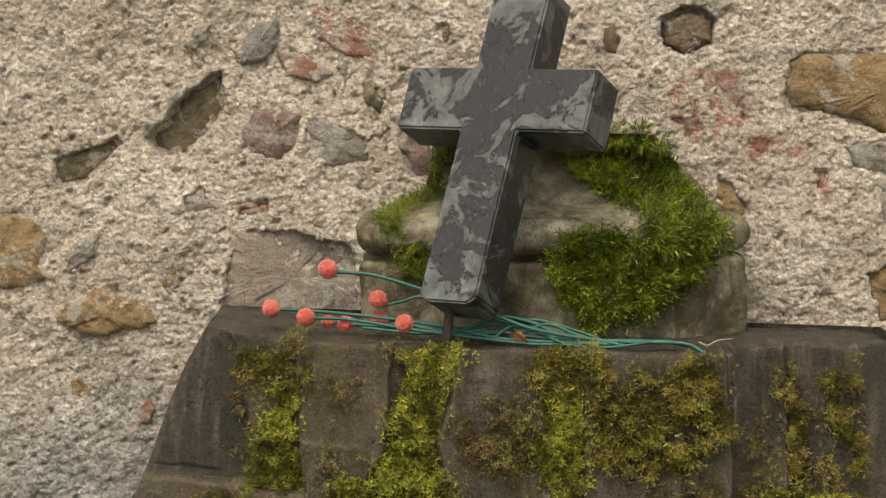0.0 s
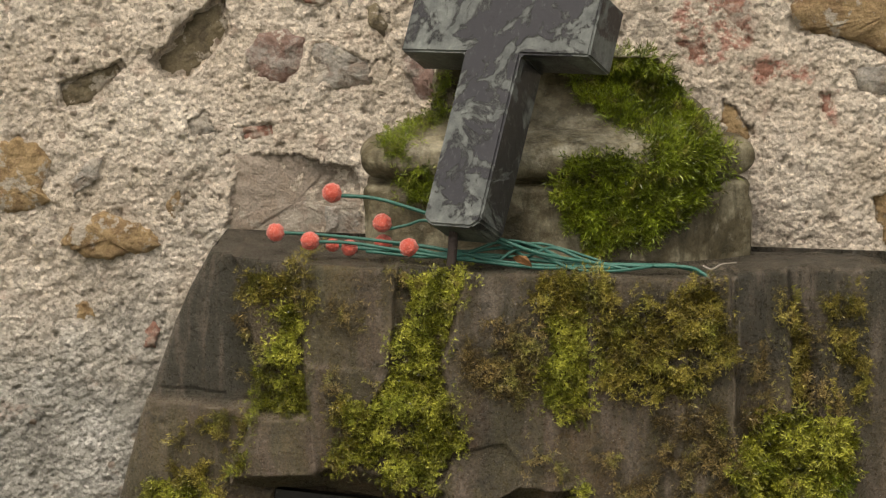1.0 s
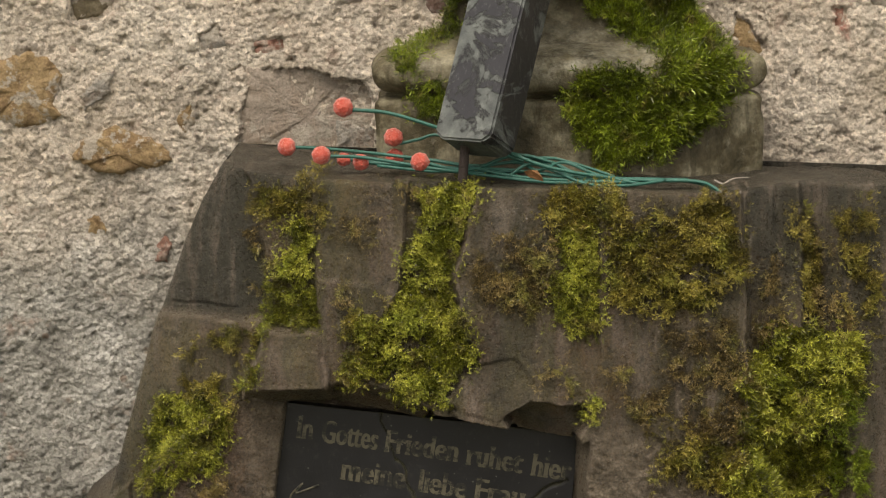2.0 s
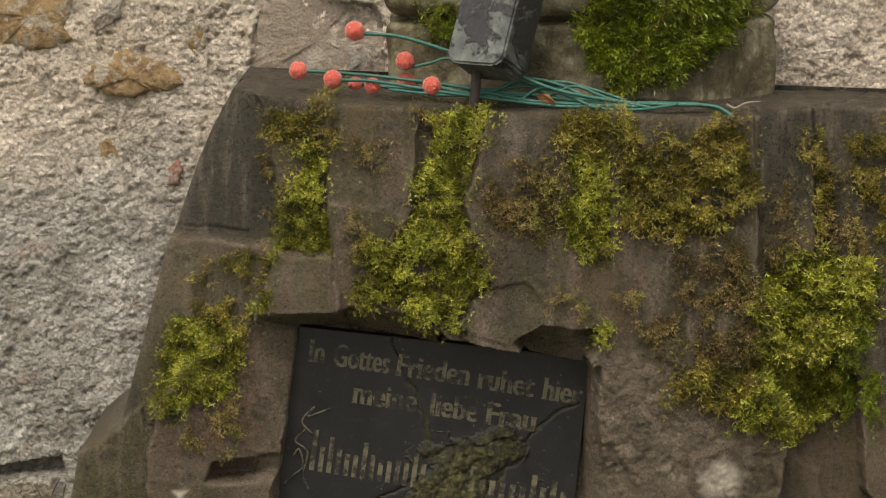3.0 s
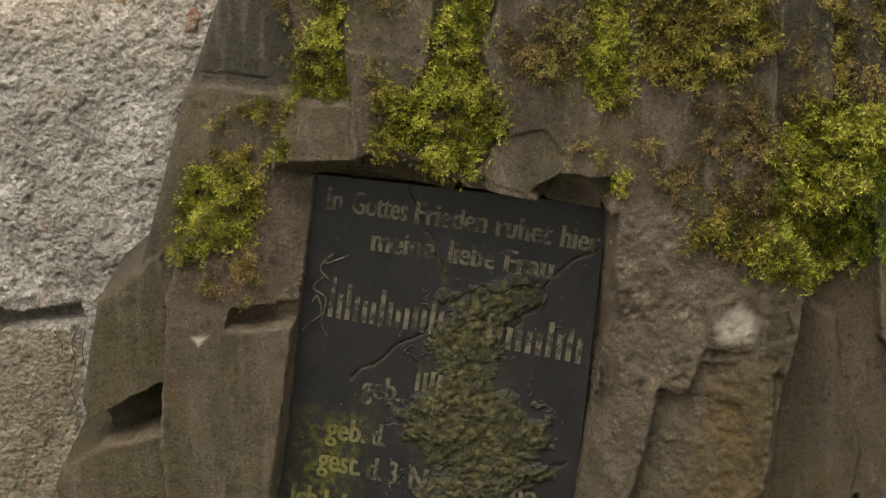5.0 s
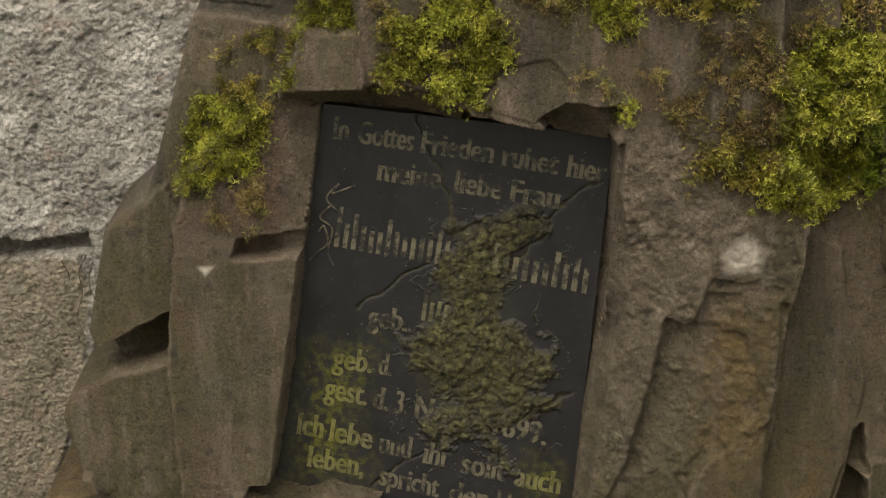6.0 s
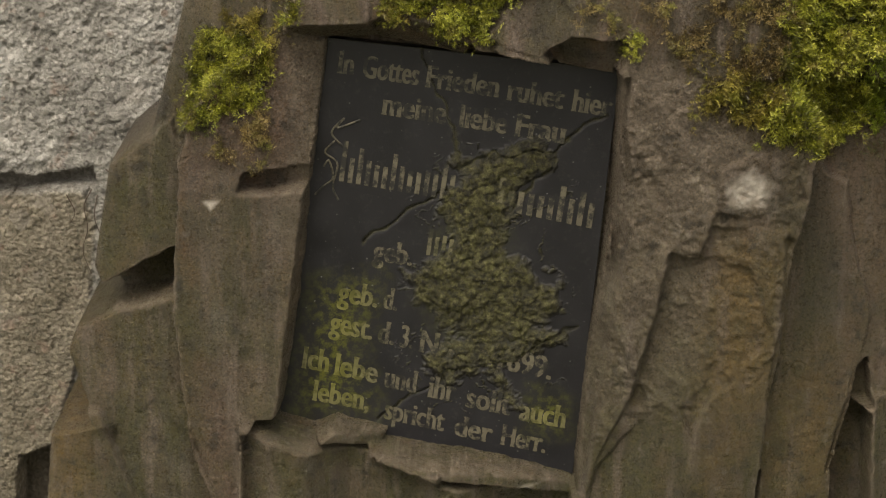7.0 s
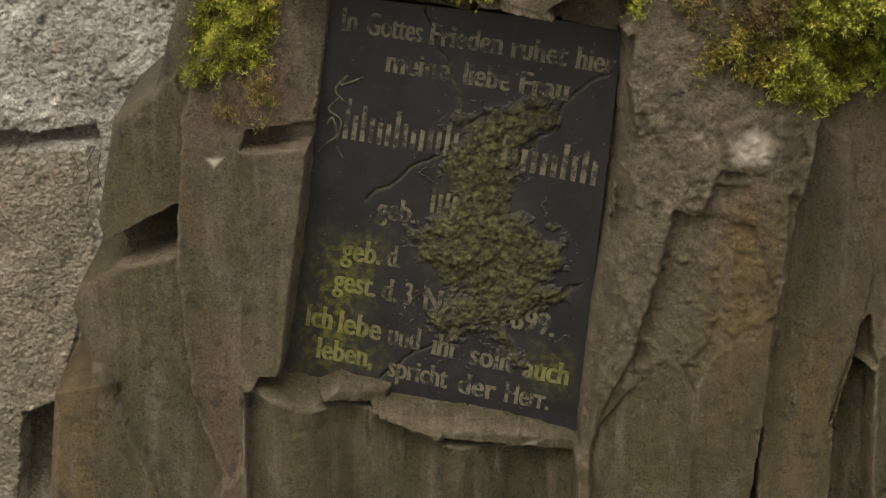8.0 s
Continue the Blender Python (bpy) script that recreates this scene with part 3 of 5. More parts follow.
def wall_stone(outline, kind, out=0.006, dome=0.008, seed=1):
    """A rubble stone that shows in the mortar: an irregular rounded face with a rim that goes into the wall."""
    pts = []
    for (x0, z0), (x1, z1) in zip(outline, outline[1:] + outline[:1]):
        k = max(1, int(math.hypot(x1 - x0, z1 - z0) / 0.0035))
        pts += [(x0 + (x1 - x0) * i / k, z0 + (z1 - z0) * i / k) for i in range(k)]
    p = np.array(pts)
    p += 0.016 * (np.stack([fbm(p[:, 0], p[:, 1], 0.022, 4, seed, 0.7), fbm(p[:, 0], p[:, 1], 0.022, 4, seed + 5, 0.7)], -1) - 0.5)
    mid = p.mean(0)
    q = mid + (p - mid) * 0.7
    base = WALL_Y - float(np.median(wall_relief(q[:, 0], q[:, 1]))) - 0.5 * out
    dome *= 0.5
    verts, n = [], len(p)
    rings = ((1.04, 0.035), (1.0, 0.004), (0.93, 0.0), (0.75, -0.4), (0.5, -0.75), (0.22, -1.0))
    for s, d in rings:
        q = mid + (p - mid) * s
        y = base + (d if d > 0 else d * dome) + (fbm(q[:, 0], q[:, 1], 0.022, 5, seed, 0.62) - 0.5) * 0.016
        verts += [(a, c, b) for (a, b), c in zip(q, y)]
    faces = [(r * n + i, r * n + (i + 1) % n, (r + 1) * n + (i + 1) % n, (r + 1) * n + i) for r in range(len(rings) - 1) for i in range(n)]
    verts.append((mid[0], base - dome, mid[1]))
    faces += [((len(rings) - 1) * n + i, (len(rings) - 1) * n + (i + 1) % n, len(verts) - 1) for i in range(n)]
    return mesh_object("stone", verts, faces, RUBBLE[kind], wall)


for k, (outline, kind, out, dome) in enumerate(STONES):
    wall_stone(outline, kind, out, dome, k + 1)

# ---- headstone: one big rock of cast facets ----
GX0, GZ0, GS = -0.56, 0.0, 0.0015
NX, NZ = 820, 868
fx, fz = np.meshgrid(GX0 + GS * np.arange(NX), GZ0 + GS * np.arange(NZ))
FX, FZ = fx + 0.0045 * (fbm(fx, fz, 0.018, 4, 21) - 0.5), fz + 0.0045 * (fbm(fx, fz, 0.018, 4, 27) - 0.5)
H = np.full(fx.shape, 0.02)
REGIONS = ["right_flank", "shoulder", "lintel", "right_jamb", "left_jamb", "side_slab", "foot", "niche"]
RID = np.full(fx.shape, -1)
region = 0


def facet(poly, y, sx=0.0, sz=0.0):
    """Lay a plane over the face within poly: y at the polygon's middle, with its slopes to the right and upwards."""
    cx, cz = np.mean([p[0] for p in poly]), np.mean([p[1] for p in poly])
    m = inside(poly, FX, FZ)
    RID[m] = region
    H[:] = np.where(m, y + sx * (fx - cx) + sz * (fz - cz), H)


def facet_through(*points):
    """Lay the plane that suits these corner points best."""
    p = np.array(points)
    k, *_ = np.linalg.lstsq(np.stack([np.ones(len(p)), p[:, 0], p[:, 2]], -1), p[:, 1], rcond=None)
    m = inside([(a, c) for a, b, c in points], FX, FZ)
    RID[m] = region
    H[:] = np.where(m, np.clip(k[0] + k[1] * fx + k[2] * fz, p[:, 1].min(), p[:, 1].max()), H)
    return m


# right flank, set back
facet([(0.299, 1.279), (0.544, 1.279), (0.588, 0.371), (0.266, 0.369), (0.348, 0.841), (0.359, 0.893), (0.313, 0.995)], 0.044, 0.10, 0.06)
facet([(0.278, 1.253), (0.308, 1.253), (0.314, 0.990), (0.285, 0.989)], 0.010, 0.55, 0.10)
facet([(0.306, 1.262), (0.336, 1.262), (0.348, 0.990), (0.314, 0.990)], 0.024, 0.10, 0.10)
facet([(0.336, 1.262), (0.364, 1.262), (0.377, 0.990), (0.345, 0.990)], 0.026, -0.30, 0.10)
facet([(0.364, 1.262), (0.388, 1.262), (0.401, 0.990), (0.375, 0.990)], 0.046, 0.15, 0.10)
facet([(0.388, 1.262), (0.404, 1.262), (0.420, 0.980), (0.399, 0.980)], 0.030, -0.40, 0.10)
facet([(0.404, 1.262), (0.470, 1.262), (0.500, 0.777), (0.429, 0.841), (0.420, 0.980)], 0.034, 0.30, 0.08)
facet([(0.470, 1.262), (0.560, 1.262), (0.590, 0.700), (0.500, 0.760)], 0.058, 0.30, 0.08)
facet([(0.324, 0.778), (0.376, 0.844), (0.415, 0.712), (0.396, 0.603), (0.353, 0.433), (0.274, 0.432), (0.317, 0.650)], 0.036, -0.1, 0.0)
facet_through((0.317, 0.016, 0.778), (0.345, 0.022, 0.885), (0.383, 0.034, 0.860), (0.404, 0.030, 0.684), (0.393, 0.026, 0.613), (0.374, 0.020, 0.536), (0.374, 0.016, 0.424), (0.290, -0.002, 0.432), (0.292, 0.000, 0.500), (0.301, 0.004, 0.616), (0.315, 0.012, 0.681))
facet_through((0.411, 0.010, 0.618), (0.481, 0.050, 0.608), (0.494, 0.050, 0.409), (0.418, 0.006, 0.429))
facet([(0.398, 0.603), (0.418, 0.598), (0.425, 0.408), (0.379, 0.408), (0.379, 0.523)], 0.075)
facet([(0.400, 0.621), (0.405, 0.649), (0.415, 0.658), (0.422, 0.603), (0.398, 0.603)], 0.06)
region = 1
# dark smooth shoulder and the slab under it
facet([(-0.279, 1.301), (-0.225, 1.264), (-0.208, 1.185), (-0.199, 1.135), (-0.237, 1.113), (-0.246, 1.112), (-0.362, 1.110)], 0.055, -0.55, 0.05)
facet([(-0.362, 1.113), (-0.237, 1.115), (-0.209, 1.110), (-0.215, 1.092), (-0.241, 1.041), (-0.356, 0.900), (-0.431, 0.900)], 0.045, -0.5, 0.05)
region = 2
# block over the niche, column by column
facet([(-0.224, 1.279), (-0.157, 1.279), (-0.141, 1.165), (-0.145, 1.043), (-0.232, 1.042), (-0.204, 1.110), (-0.196, 1.147)], 0.015, -0.15, 0.12)
facet([(-0.203, 1.107), (-0.145, 1.111), (-0.140, 1.048), (-0.230, 1.042)], -0.022, 0.05, 0.10)
facet([(-0.157, 1.282), (-0.048, 1.282), (-0.042, 1.225), (-0.063, 1.147), (-0.090, 1.110), (-0.109, 1.055), (-0.141, 1.046), (-0.147, 1.110)], 0.000, 0.0, 0.14)
facet([(-0.150, 1.165), (-0.084, 1.158), (-0.063, 1.147), (-0.090, 1.107), (-0.109, 1.055), (-0.141, 1.046)], -0.012, 0.1, 0.12)
facet([(-0.051, 1.282), (0.034, 1.282), (0.011, 1.225), (-0.007, 1.165), (-0.001, 1.104), (0.023, 1.074), (-0.006, 1.018), (-0.085, 1.040), (-0.121, 1.055), (-0.090, 1.110), (-0.063, 1.147)], 0.010, 0.0, 0.20)
facet([(0.028, 1.279), (0.146, 1.279), (0.149, 1.086), (0.072, 1.000), (-0.006, 1.021), (0.023, 1.080), (-0.004, 1.159), (0.011, 1.225)], -0.004, 0.02, 0.16)
facet([(0.147, 1.279), (0.296, 1.279), (0.304, 1.135), (0.307, 1.007), (0.229, 0.969), (0.157, 0.988), (0.149, 1.086)], -0.014, 0.03, 0.12)
region = 3
# right jamb: broken bulging rock
facet([(0.125, 0.996), (0.217, 1.021), (0.323, 0.935), (0.332, 0.859), (0.317, 0.795), (0.304, 0.669), (0.269, 0.456), (0.083, 0.454), (0.085, 0.531), (0.101, 0.681), (0.126, 0.839)], -0.020, -0.02, -0.04)
facet_through((0.188, -0.006, 0.802), (0.228, -0.016, 0.827), (0.310, -0.034, 0.825), (0.309, -0.034, 0.782), (0.308, -0.034, 0.721), (0.302, -0.032, 0.680), (0.234, -0.022, 0.626), (0.216, -0.018, 0.588), (0.201, -0.016, 0.619), (0.184, -0.014, 0.629), (0.144, -0.006, 0.610), (0.174, -0.006, 0.727))
facet_through((0.233, -0.030, 0.630), (0.301, -0.034, 0.681), (0.296, -0.024, 0.628), (0.290, -0.012, 0.503), (0.284, -0.010, 0.436), (0.214, -0.022, 0.441), (0.212, -0.024, 0.510), (0.216, -0.026, 0.591))
facet_through((0.146, -0.012, 0.804), (0.186, -0.030, 0.810), (0.173, -0.030, 0.736), (0.142, -0.024, 0.617), (0.110, -0.014, 0.549), (0.098, -0.010, 0.503), (0.110, -0.012, 0.621), (0.124, -0.012, 0.685), (0.129, -0.012, 0.751))
facet_through((0.143, -0.016, 0.880), (0.196, -0.034, 0.900), (0.236, -0.020, 0.850), (0.215, -0.030, 0.790), (0.186, -0.034, 0.800), (0.146, -0.014, 0.800))
facet_through((0.122, 0.030, 0.986), (0.138, -0.012, 0.993), (0.134, -0.012, 0.939), (0.145, -0.014, 0.876), (0.143, -0.014, 0.800), (0.123, 0.030, 0.785), (0.123, 0.030, 0.940))
facet_through((0.120, 0.030, 0.790), (0.146, -0.012, 0.804), (0.129, -0.012, 0.751), (0.124, -0.012, 0.685), (0.110, -0.012, 0.621), (0.096, -0.010, 0.500), (0.084, 0.030, 0.506), (0.101, 0.030, 0.668), (0.106, 0.030, 0.705))
facet_through((0.185, -0.016, 0.621), (0.161, -0.008, 0.600), (0.111, -0.002, 0.540), (0.102, -0.002, 0.498), (0.101, -0.004, 0.429), (0.216, -0.028, 0.433), (0.214, -0.027, 0.498), (0.217, -0.027, 0.577), (0.202, -0.022, 0.610))
facet([(0.234, 0.897), (0.311, 0.922), (0.329, 0.859), (0.272, 0.840), (0.235, 0.846)], -0.030, 0.18, -0.1)
region = 4
# left jamb
facet([(-0.338, 0.944), (-0.250, 1.031), (-0.178, 1.032), (-0.202, 0.880), (-0.248, 0.880), (-0.286, 0.856), (-0.344, 0.862)], 0.010, 0.14, 0.05)
facet([(-0.232, 1.032), (-0.178, 1.032), (-0.208, 0.880), (-0.216, 0.791), (-0.243, 0.597), (-0.249, 0.597), (-0.223, 0.791), (-0.218, 0.880), (-0.254, 0.883)], 0.022, 0.4)
facet([(-0.279, 0.876), (-0.205, 0.883), (-0.208, 0.861), (-0.286, 0.854)], 0.036, 0.0, -0.35)
facet([(-0.348, 0.853), (-0.286, 0.856), (-0.212, 0.857), (-0.234, 0.685), (-0.248, 0.597), (-0.287, 0.597), (-0.295, 0.436), (-0.342, 0.576), (-0.358, 0.738)], -0.006, 0.06, 0.04)
region = 5
# back slabs at the side
facet([(-0.467, 0.830), (-0.424, 0.870), (-0.362, 0.926), (-0.354, 0.837), (-0.364, 0.777), (-0.447, 0.728), (-0.472, 0.743)], 0.060, -0.15, 0.12)
facet([(-0.449, 0.728), (-0.364, 0.777), (-0.364, 0.726), (-0.432, 0.703)], 0.125)
facet([(-0.504, 0.688), (-0.366, 0.718), (-0.351, 0.550), (-0.294, 0.378), (-0.394, 0.377), (-0.458, 0.578), (-0.505, 0.661)], 0.030, -0.10, 0.10)
facet([(-0.532, 0.575), (-0.452, 0.591), (-0.371, 0.387), (-0.544, 0.385)], 0.015, -0.10, 0.05)
# niche
NICHE = [(-0.184, 1.032), (-0.112, 1.029), (-0.052, 1.015), (0.128, 0.995), (0.127, 0.928), (0.126, 0.839), (0.102, 0.674), (0.086, 0.498), (0.083, 0.454), (-0.248, 0.451), (-0.247, 0.586), (-0.221, 0.725), (-0.204, 0.880)]
region = 7
facet(NICHE, 0.064)
H[inside(NICHE, fx, fz)] = 0.064
region = 2
# broken underside of the lintel: slanting faces and one tilted chip
facet_through((-0.138, -0.012, 1.049), (-0.116, -0.010, 1.061), (-0.089, -0.008, 1.058), (-0.063, -0.006, 1.041), (-0.030, -0.006, 1.024), (-0.036, 0.055, 1.001), (-0.129, 0.055, 1.020))
facet_through((0.048, 0.004, 1.018), (0.076, -0.004, 1.036), (0.098, -0.004, 1.033), (0.124, 0.000, 1.002), (0.124, 0.030, 0.985), (0.062, 0.034, 0.997))
facet_through((-0.227, -0.028, 1.049), (-0.172, -0.034, 1.053), (-0.137, -0.034, 1.053), (-0.129, 0.050, 1.022), (-0.184, 0.050, 1.019), (-0.213, 0.030, 1.027))
facet_through((0.081, -0.014, 1.055), (0.051, -0.024, 1.028), (0.042, -0.028, 1.015), (-0.002, -0.026, 1.029), (-0.013, -0.022, 1.037), (0.018, -0.012, 1.073), (0.060, -0.010, 1.080))
facet_through((-0.204, -0.016, 1.110), (-0.144, -0.018, 1.108), (-0.135, -0.030, 1.054), (-0.171, -0.030, 1.053), (-0.227, -0.026, 1.049))
region = 6
# foot below the niche: its level top is the ledge under the plaque
facet([(-0.287, 0.601), (-0.272, 0.574), (-0.203, 0.551), (-0.146, 0.561), (-0.121, 0.533), (-0.052, 0.502), (0.011, 0.508), (0.087, 0.505), (0.100, 0.500), (0.104, 0.430), (0.300, 0.420), (0.312, -0.733), (-0.598, -0.753), (-0.528, 0.420), (-0.344, 0.421), (-0.291, 0.492)], -0.030, 0.0, -0.04)
facet_through((-0.287, -0.030, 0.581), (-0.210, -0.034, 0.567), (-0.208, -0.040, 0.405), (-0.298, -0.036, 0.402))
facet_through((-0.210, -0.032, 0.569), (-0.182, -0.004, 0.578), (-0.126, 0.030, 0.564), (-0.146, 0.020, 0.519), (-0.153, 0.010, 0.381), (-0.208, -0.034, 0.402))
facet_through((-0.145, -0.022, 0.555), (-0.065, -0.044, 0.541), (-0.069, -0.044, 0.409), (-0.156, -0.026, 0.399))
facet_through((-0.065, -0.042, 0.541), (0.009, 0.010, 0.529), (0.084, 0.030, 0.506), (0.088, 0.010, 0.384), (-0.069, -0.042, 0.408))
ledge = facet_through((-0.250, 0.050, 0.583), (-0.126, 0.050, 0.546), (-0.138, 0.030, 0.546), (-0.183, 0.011, 0.556), (-0.210, -0.036, 0.557), (-0.275, -0.026, 0.578), (-0.287, 0.004, 0.586))
ledge |= facet_through((-0.126, 0.050, 0.546), (0.084, 0.050, 0.490), (0.084, 0.035, 0.488), (0.048, 0.035, 0.498), (0.009, 0.029, 0.507), (-0.065, -0.041, 0.521), (-0.080, -0.010, 0.528), (-0.146, -0.019, 0.545), (-0.139, 0.027, 0.547))
# below the ledge nothing stands out past its lip
cols = np.nonzero(ledge.any(0))[0]
lip = np.argmax(ledge, 0)[cols]
depth_at = np.convolve(np.pad(H[lip, cols], 16, mode="edge"), np.ones(33) / 33, "valid") - 0.002
for col, row, depth in zip(cols, lip, depth_at):
    H[:row, col] = np.maximum(H[:row, col], depth)
# what no facet covers takes its neighbour's plane
for _ in range(160):
    empty = RID < 0
    if not empty.any():
        break
    for dz, dx in ((0, 1), (0, -1), (1, 0), (-1, 0)):
        src, hs = np.roll(RID, (dz, dx), (0, 1)), np.roll(H, (dz, dx), (0, 1))
        fill = (RID < 0) & (src >= 0)
        RID[fill], H[fill] = src[fill], hs[fill]
RID[RID < 0] = 0
niche = RID == 7
H = blur(H, 1)
fade = np.clip((fx - 0.325) / 0.02, 0, 1) * np.clip((fz - 0.95) / 0.05, 0, 1)
H = H + fade * (blur(H, 5) - H)
# roughness of the surface: broken on the jamb, smoother elsewhere
rough = inside([(0.125, 0.996), (0.217, 1.021), (0.323, 0.935), (0.332, 0.859), (0.317, 0.795), (0.304, 0.669), (0.231, 0.608), (0.137, 0.594), (0.085, 0.524), (0.101, 0.681), (0.126, 0.839)], fx, fz) * 1.0
rough = blur(rough, 40) + 0.12


cu_, cv_ = fx + 0.45 * fz + 0.012 * (fbm(fx, fz, 0.015, 4, 37) - 0.5), 0.55 * fz + 0.012 * (fbm(fx, fz, 0.015, 4, 38) - 0.5)
d1, c1 = worley(cu_, cv_, 0.046, 34)
d2, c2 = worley(cu_, cv_, 0.017, 35)
d3, c3 = worley(cu_, cv_, 0.008, 32)
CHIPS = blur((c1 - 0.5) * 0.004 + (c1 - 0.5) * 0.005 * d1 + (c2 - 0.5) * 0.0030 * (c1 > 0.45) + (c3 - 0.5) * 0.0016, 2)
CHIPS = CHIPS + (fbm(cu_, cv_, 0.08, 3, 30) - 0.5) * 0.008


def rock_relief(x, z):
    """Fine relief of the stone's face; broken chips where the mask is rough."""
    k = sample(rough, x, z, GX0, GZ0, GS)
    flat = sample(niche * 1.0, x, z, GX0, GZ0, GS)
    r = (fbm(x, z, 0.06, 4, 31) - 0.5) * 0.004 + (fbm(x, z, 0.014, 4, 33, 0.6) - 0.5) * 0.0016
    r += (fbm(x + 0.12 * z, 0.12 * z, 0.022, 3, 29) - 0.5) * 0.006
    r += k * (sample(CHIPS, x, z, GX0, GZ0, GS) + (fbm(x, z, 0.007, 3, 36, 0.75) - 0.5) * 0.0045)
    pit = fbm(x, z, 0.012, 3, 39)
    r += np.clip(pit - 0.74, 0, 1) * 0.014
    return r * (1 - 0.85 * flat)


CRACKS = [
    [(0.147, 1.246), (0.149, 1.190), (0.148, 1.093)], [(-0.157, 1.267), (-0.149, 1.189), (-0.145, 1.110), (-0.142, 1.049)],
    [(-0.312, 1.123), (-0.240, 1.125)], [(-0.369, 0.630), (-0.342, 0.576), (-0.310, 0.478)],
    
]
for line in CRACKS:
    d = near(line, FX, FZ, 0.006, closed=False)
    H += 0.0035 * np.clip(1 - d / 0.0026, 0, 1)

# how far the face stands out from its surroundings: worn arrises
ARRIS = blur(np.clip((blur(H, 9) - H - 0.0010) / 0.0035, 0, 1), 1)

LEFT = [(-0.248, 1.277), (-0.254, 1.262), (-0.278, 1.222), (-0.296, 1.185), (-0.334, 1.087), (-0.389, 0.901), (-0.406, 0.891), (-0.436, 0.865), (-0.457, 0.750), (-0.448, 0.728), (-0.432, 0.704), (-0.478, 0.681), (-0.489, 0.653), (-0.470, 0.598), (-0.462, 0.572), (-0.510, 0.560), (-0.522, 0.423)]
LEFT = sorted(LEFT + [(-0.52, 0.0)], key=lambda p: p[1])
RIGHT_X = [(0.0, 0.62), (0.9, 0.57), (1.15, 0.53), (1.30, 0.50)]
TOPS = [(-0.248, 1.276), (-0.170, 1.269), (-0.086, 1.265), (0.010, 1.261), (0.129, 1.258), (0.279, 1.255), (0.339, 1.259), (0.398, 1.265), (0.464, 1.262), (0.512, 1.250)]
stone_left = lambda z: np.interp(z, [p[1] for p in LEFT], [p[0] for p in LEFT])
stone_right = lambda z: np.interp(z, [p[0] for p in RIGHT_X], [p[1] for p in RIGHT_X])
stone_top = lambda x: np.interp(x, [p[0] for p in TOPS], [p[1] for p in TOPS])
ZT, BACK = 1.26, 0.27
rows = np.concatenate([np.linspace(-0.02, 0.36, 12)[:-1], np.arange(0.36, ZT + 0.0001, 0.0017)])
s = np.linspace(0, 1, 640)
Zr, Sr = np.meshgrid(rows, s, indexing="ij")
Xr = stone_left(Zr) + Sr * (stone_right(Zr) - stone_left(Zr))
Zf = np.where(Zr > 1.0, 1.0 + (Zr - 1.0) * (stone_top(Xr) + 0.003 * (fbm(Xr, Zr * 0, 0.04, 3, 41) - 0.5) - 1.0) / (ZT - 1.0), Zr)
Yf = sample(H, Xr, Zf, GX0, GZ0, GS) + rock_relief(Xr, Zf)


def rounded(d, r):
    d = np.clip(d, 0, r)
    return r - np.sqrt(np.maximum(0, r * r - (r - d) ** 2))


Yf = Yf + rounded(Xr - stone_left(Zr), 0.012) + rounded(stone_right(Zr) - Xr, 0.03) + rounded((ZT - Zr), 0.007)
depths = np.linspace(0, 1, 40)[1:]
Xt = np.repeat(Xr[-1:], 39, 0)
Yt = Yf[-1] + (BACK - Yf[-1]) * depths[:, None]
Zt = Zf[-1] + (fbm(Xt, Yt, 0.05, 4, 43) - 0.5) * 0.010 * np.minimum(1, depths[:, None] * 6) + np.clip((Xt - 0.28) * 10, 0, 1) * np.clip(Yt - 0.06, 0, 0.1) * -0.13
SX, SY, SZ = np.vstack([Xr, Xt]), np.vstack([Yf, Yt]), np.vstack([Zf, Zt])
nr, nc = SX.shape
verts = np.stack([SX, SY, SZ], -1).reshape(-1, 3)
faces = grid_faces(nr, nc)
nf = len(rows)
side = []
for col in (0, nc - 1):
    base = len(verts)
    verts = np.vstack([verts, np.stack([SX[:nf, col], np.full(nf, BACK), SZ[:nf, col]], -1)])
    i = np.arange(nf - 1)
    a = i * nc + col
    quad = np.stack([a, a + nc, base + i + 1, base + i], -1)
    side.append(base)
    faces = np.vstack([faces, quad if col == 0 else quad[:, ::-1]])
i = np.arange(nf - 1)
faces = np.vstack([faces, np.stack([side[0] + i, side[0] + i + 1, side[1] + i + 1, side[1] + i], -1)])


def soft_mask(poly, r, amount=1.0, x=None, z=None):
    x, z = (verts[:, 0], verts[:, 2]) if x is None else (x, z)
    d = near(poly, x, z, r)
    return amount * np.where(inside(poly, x, z), 0.5 + 0.5 * d / r, 0.5 - 0.5 * d / r)


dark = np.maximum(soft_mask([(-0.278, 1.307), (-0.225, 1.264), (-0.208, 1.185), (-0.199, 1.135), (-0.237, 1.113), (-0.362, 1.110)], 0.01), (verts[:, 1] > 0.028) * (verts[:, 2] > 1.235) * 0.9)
dark = np.maximum(dark, soft_mask([(0.344, 0.876), (0.465, 0.909), (0.496, 0.434), (0.340, 0.433), (0.330, 0.630)], 0.04, 0.3))
dark = np.maximum(dark, soft_mask([(0.301, 1.274), (0.512, 1.286), (0.519, 1.141), (0.399, 1.122), (0.308, 1.140)], 0.03, 0.8))
pale = np.maximum(soft_mask([(0.243, 0.881), (0.270, 0.897), (0.292, 0.878), (0.284, 0.852), (0.247, 0.854)], 0.018), soft_mask([(-0.323, 0.848), (-0.303, 0.849), (-0.314, 0.836)], 0.005))
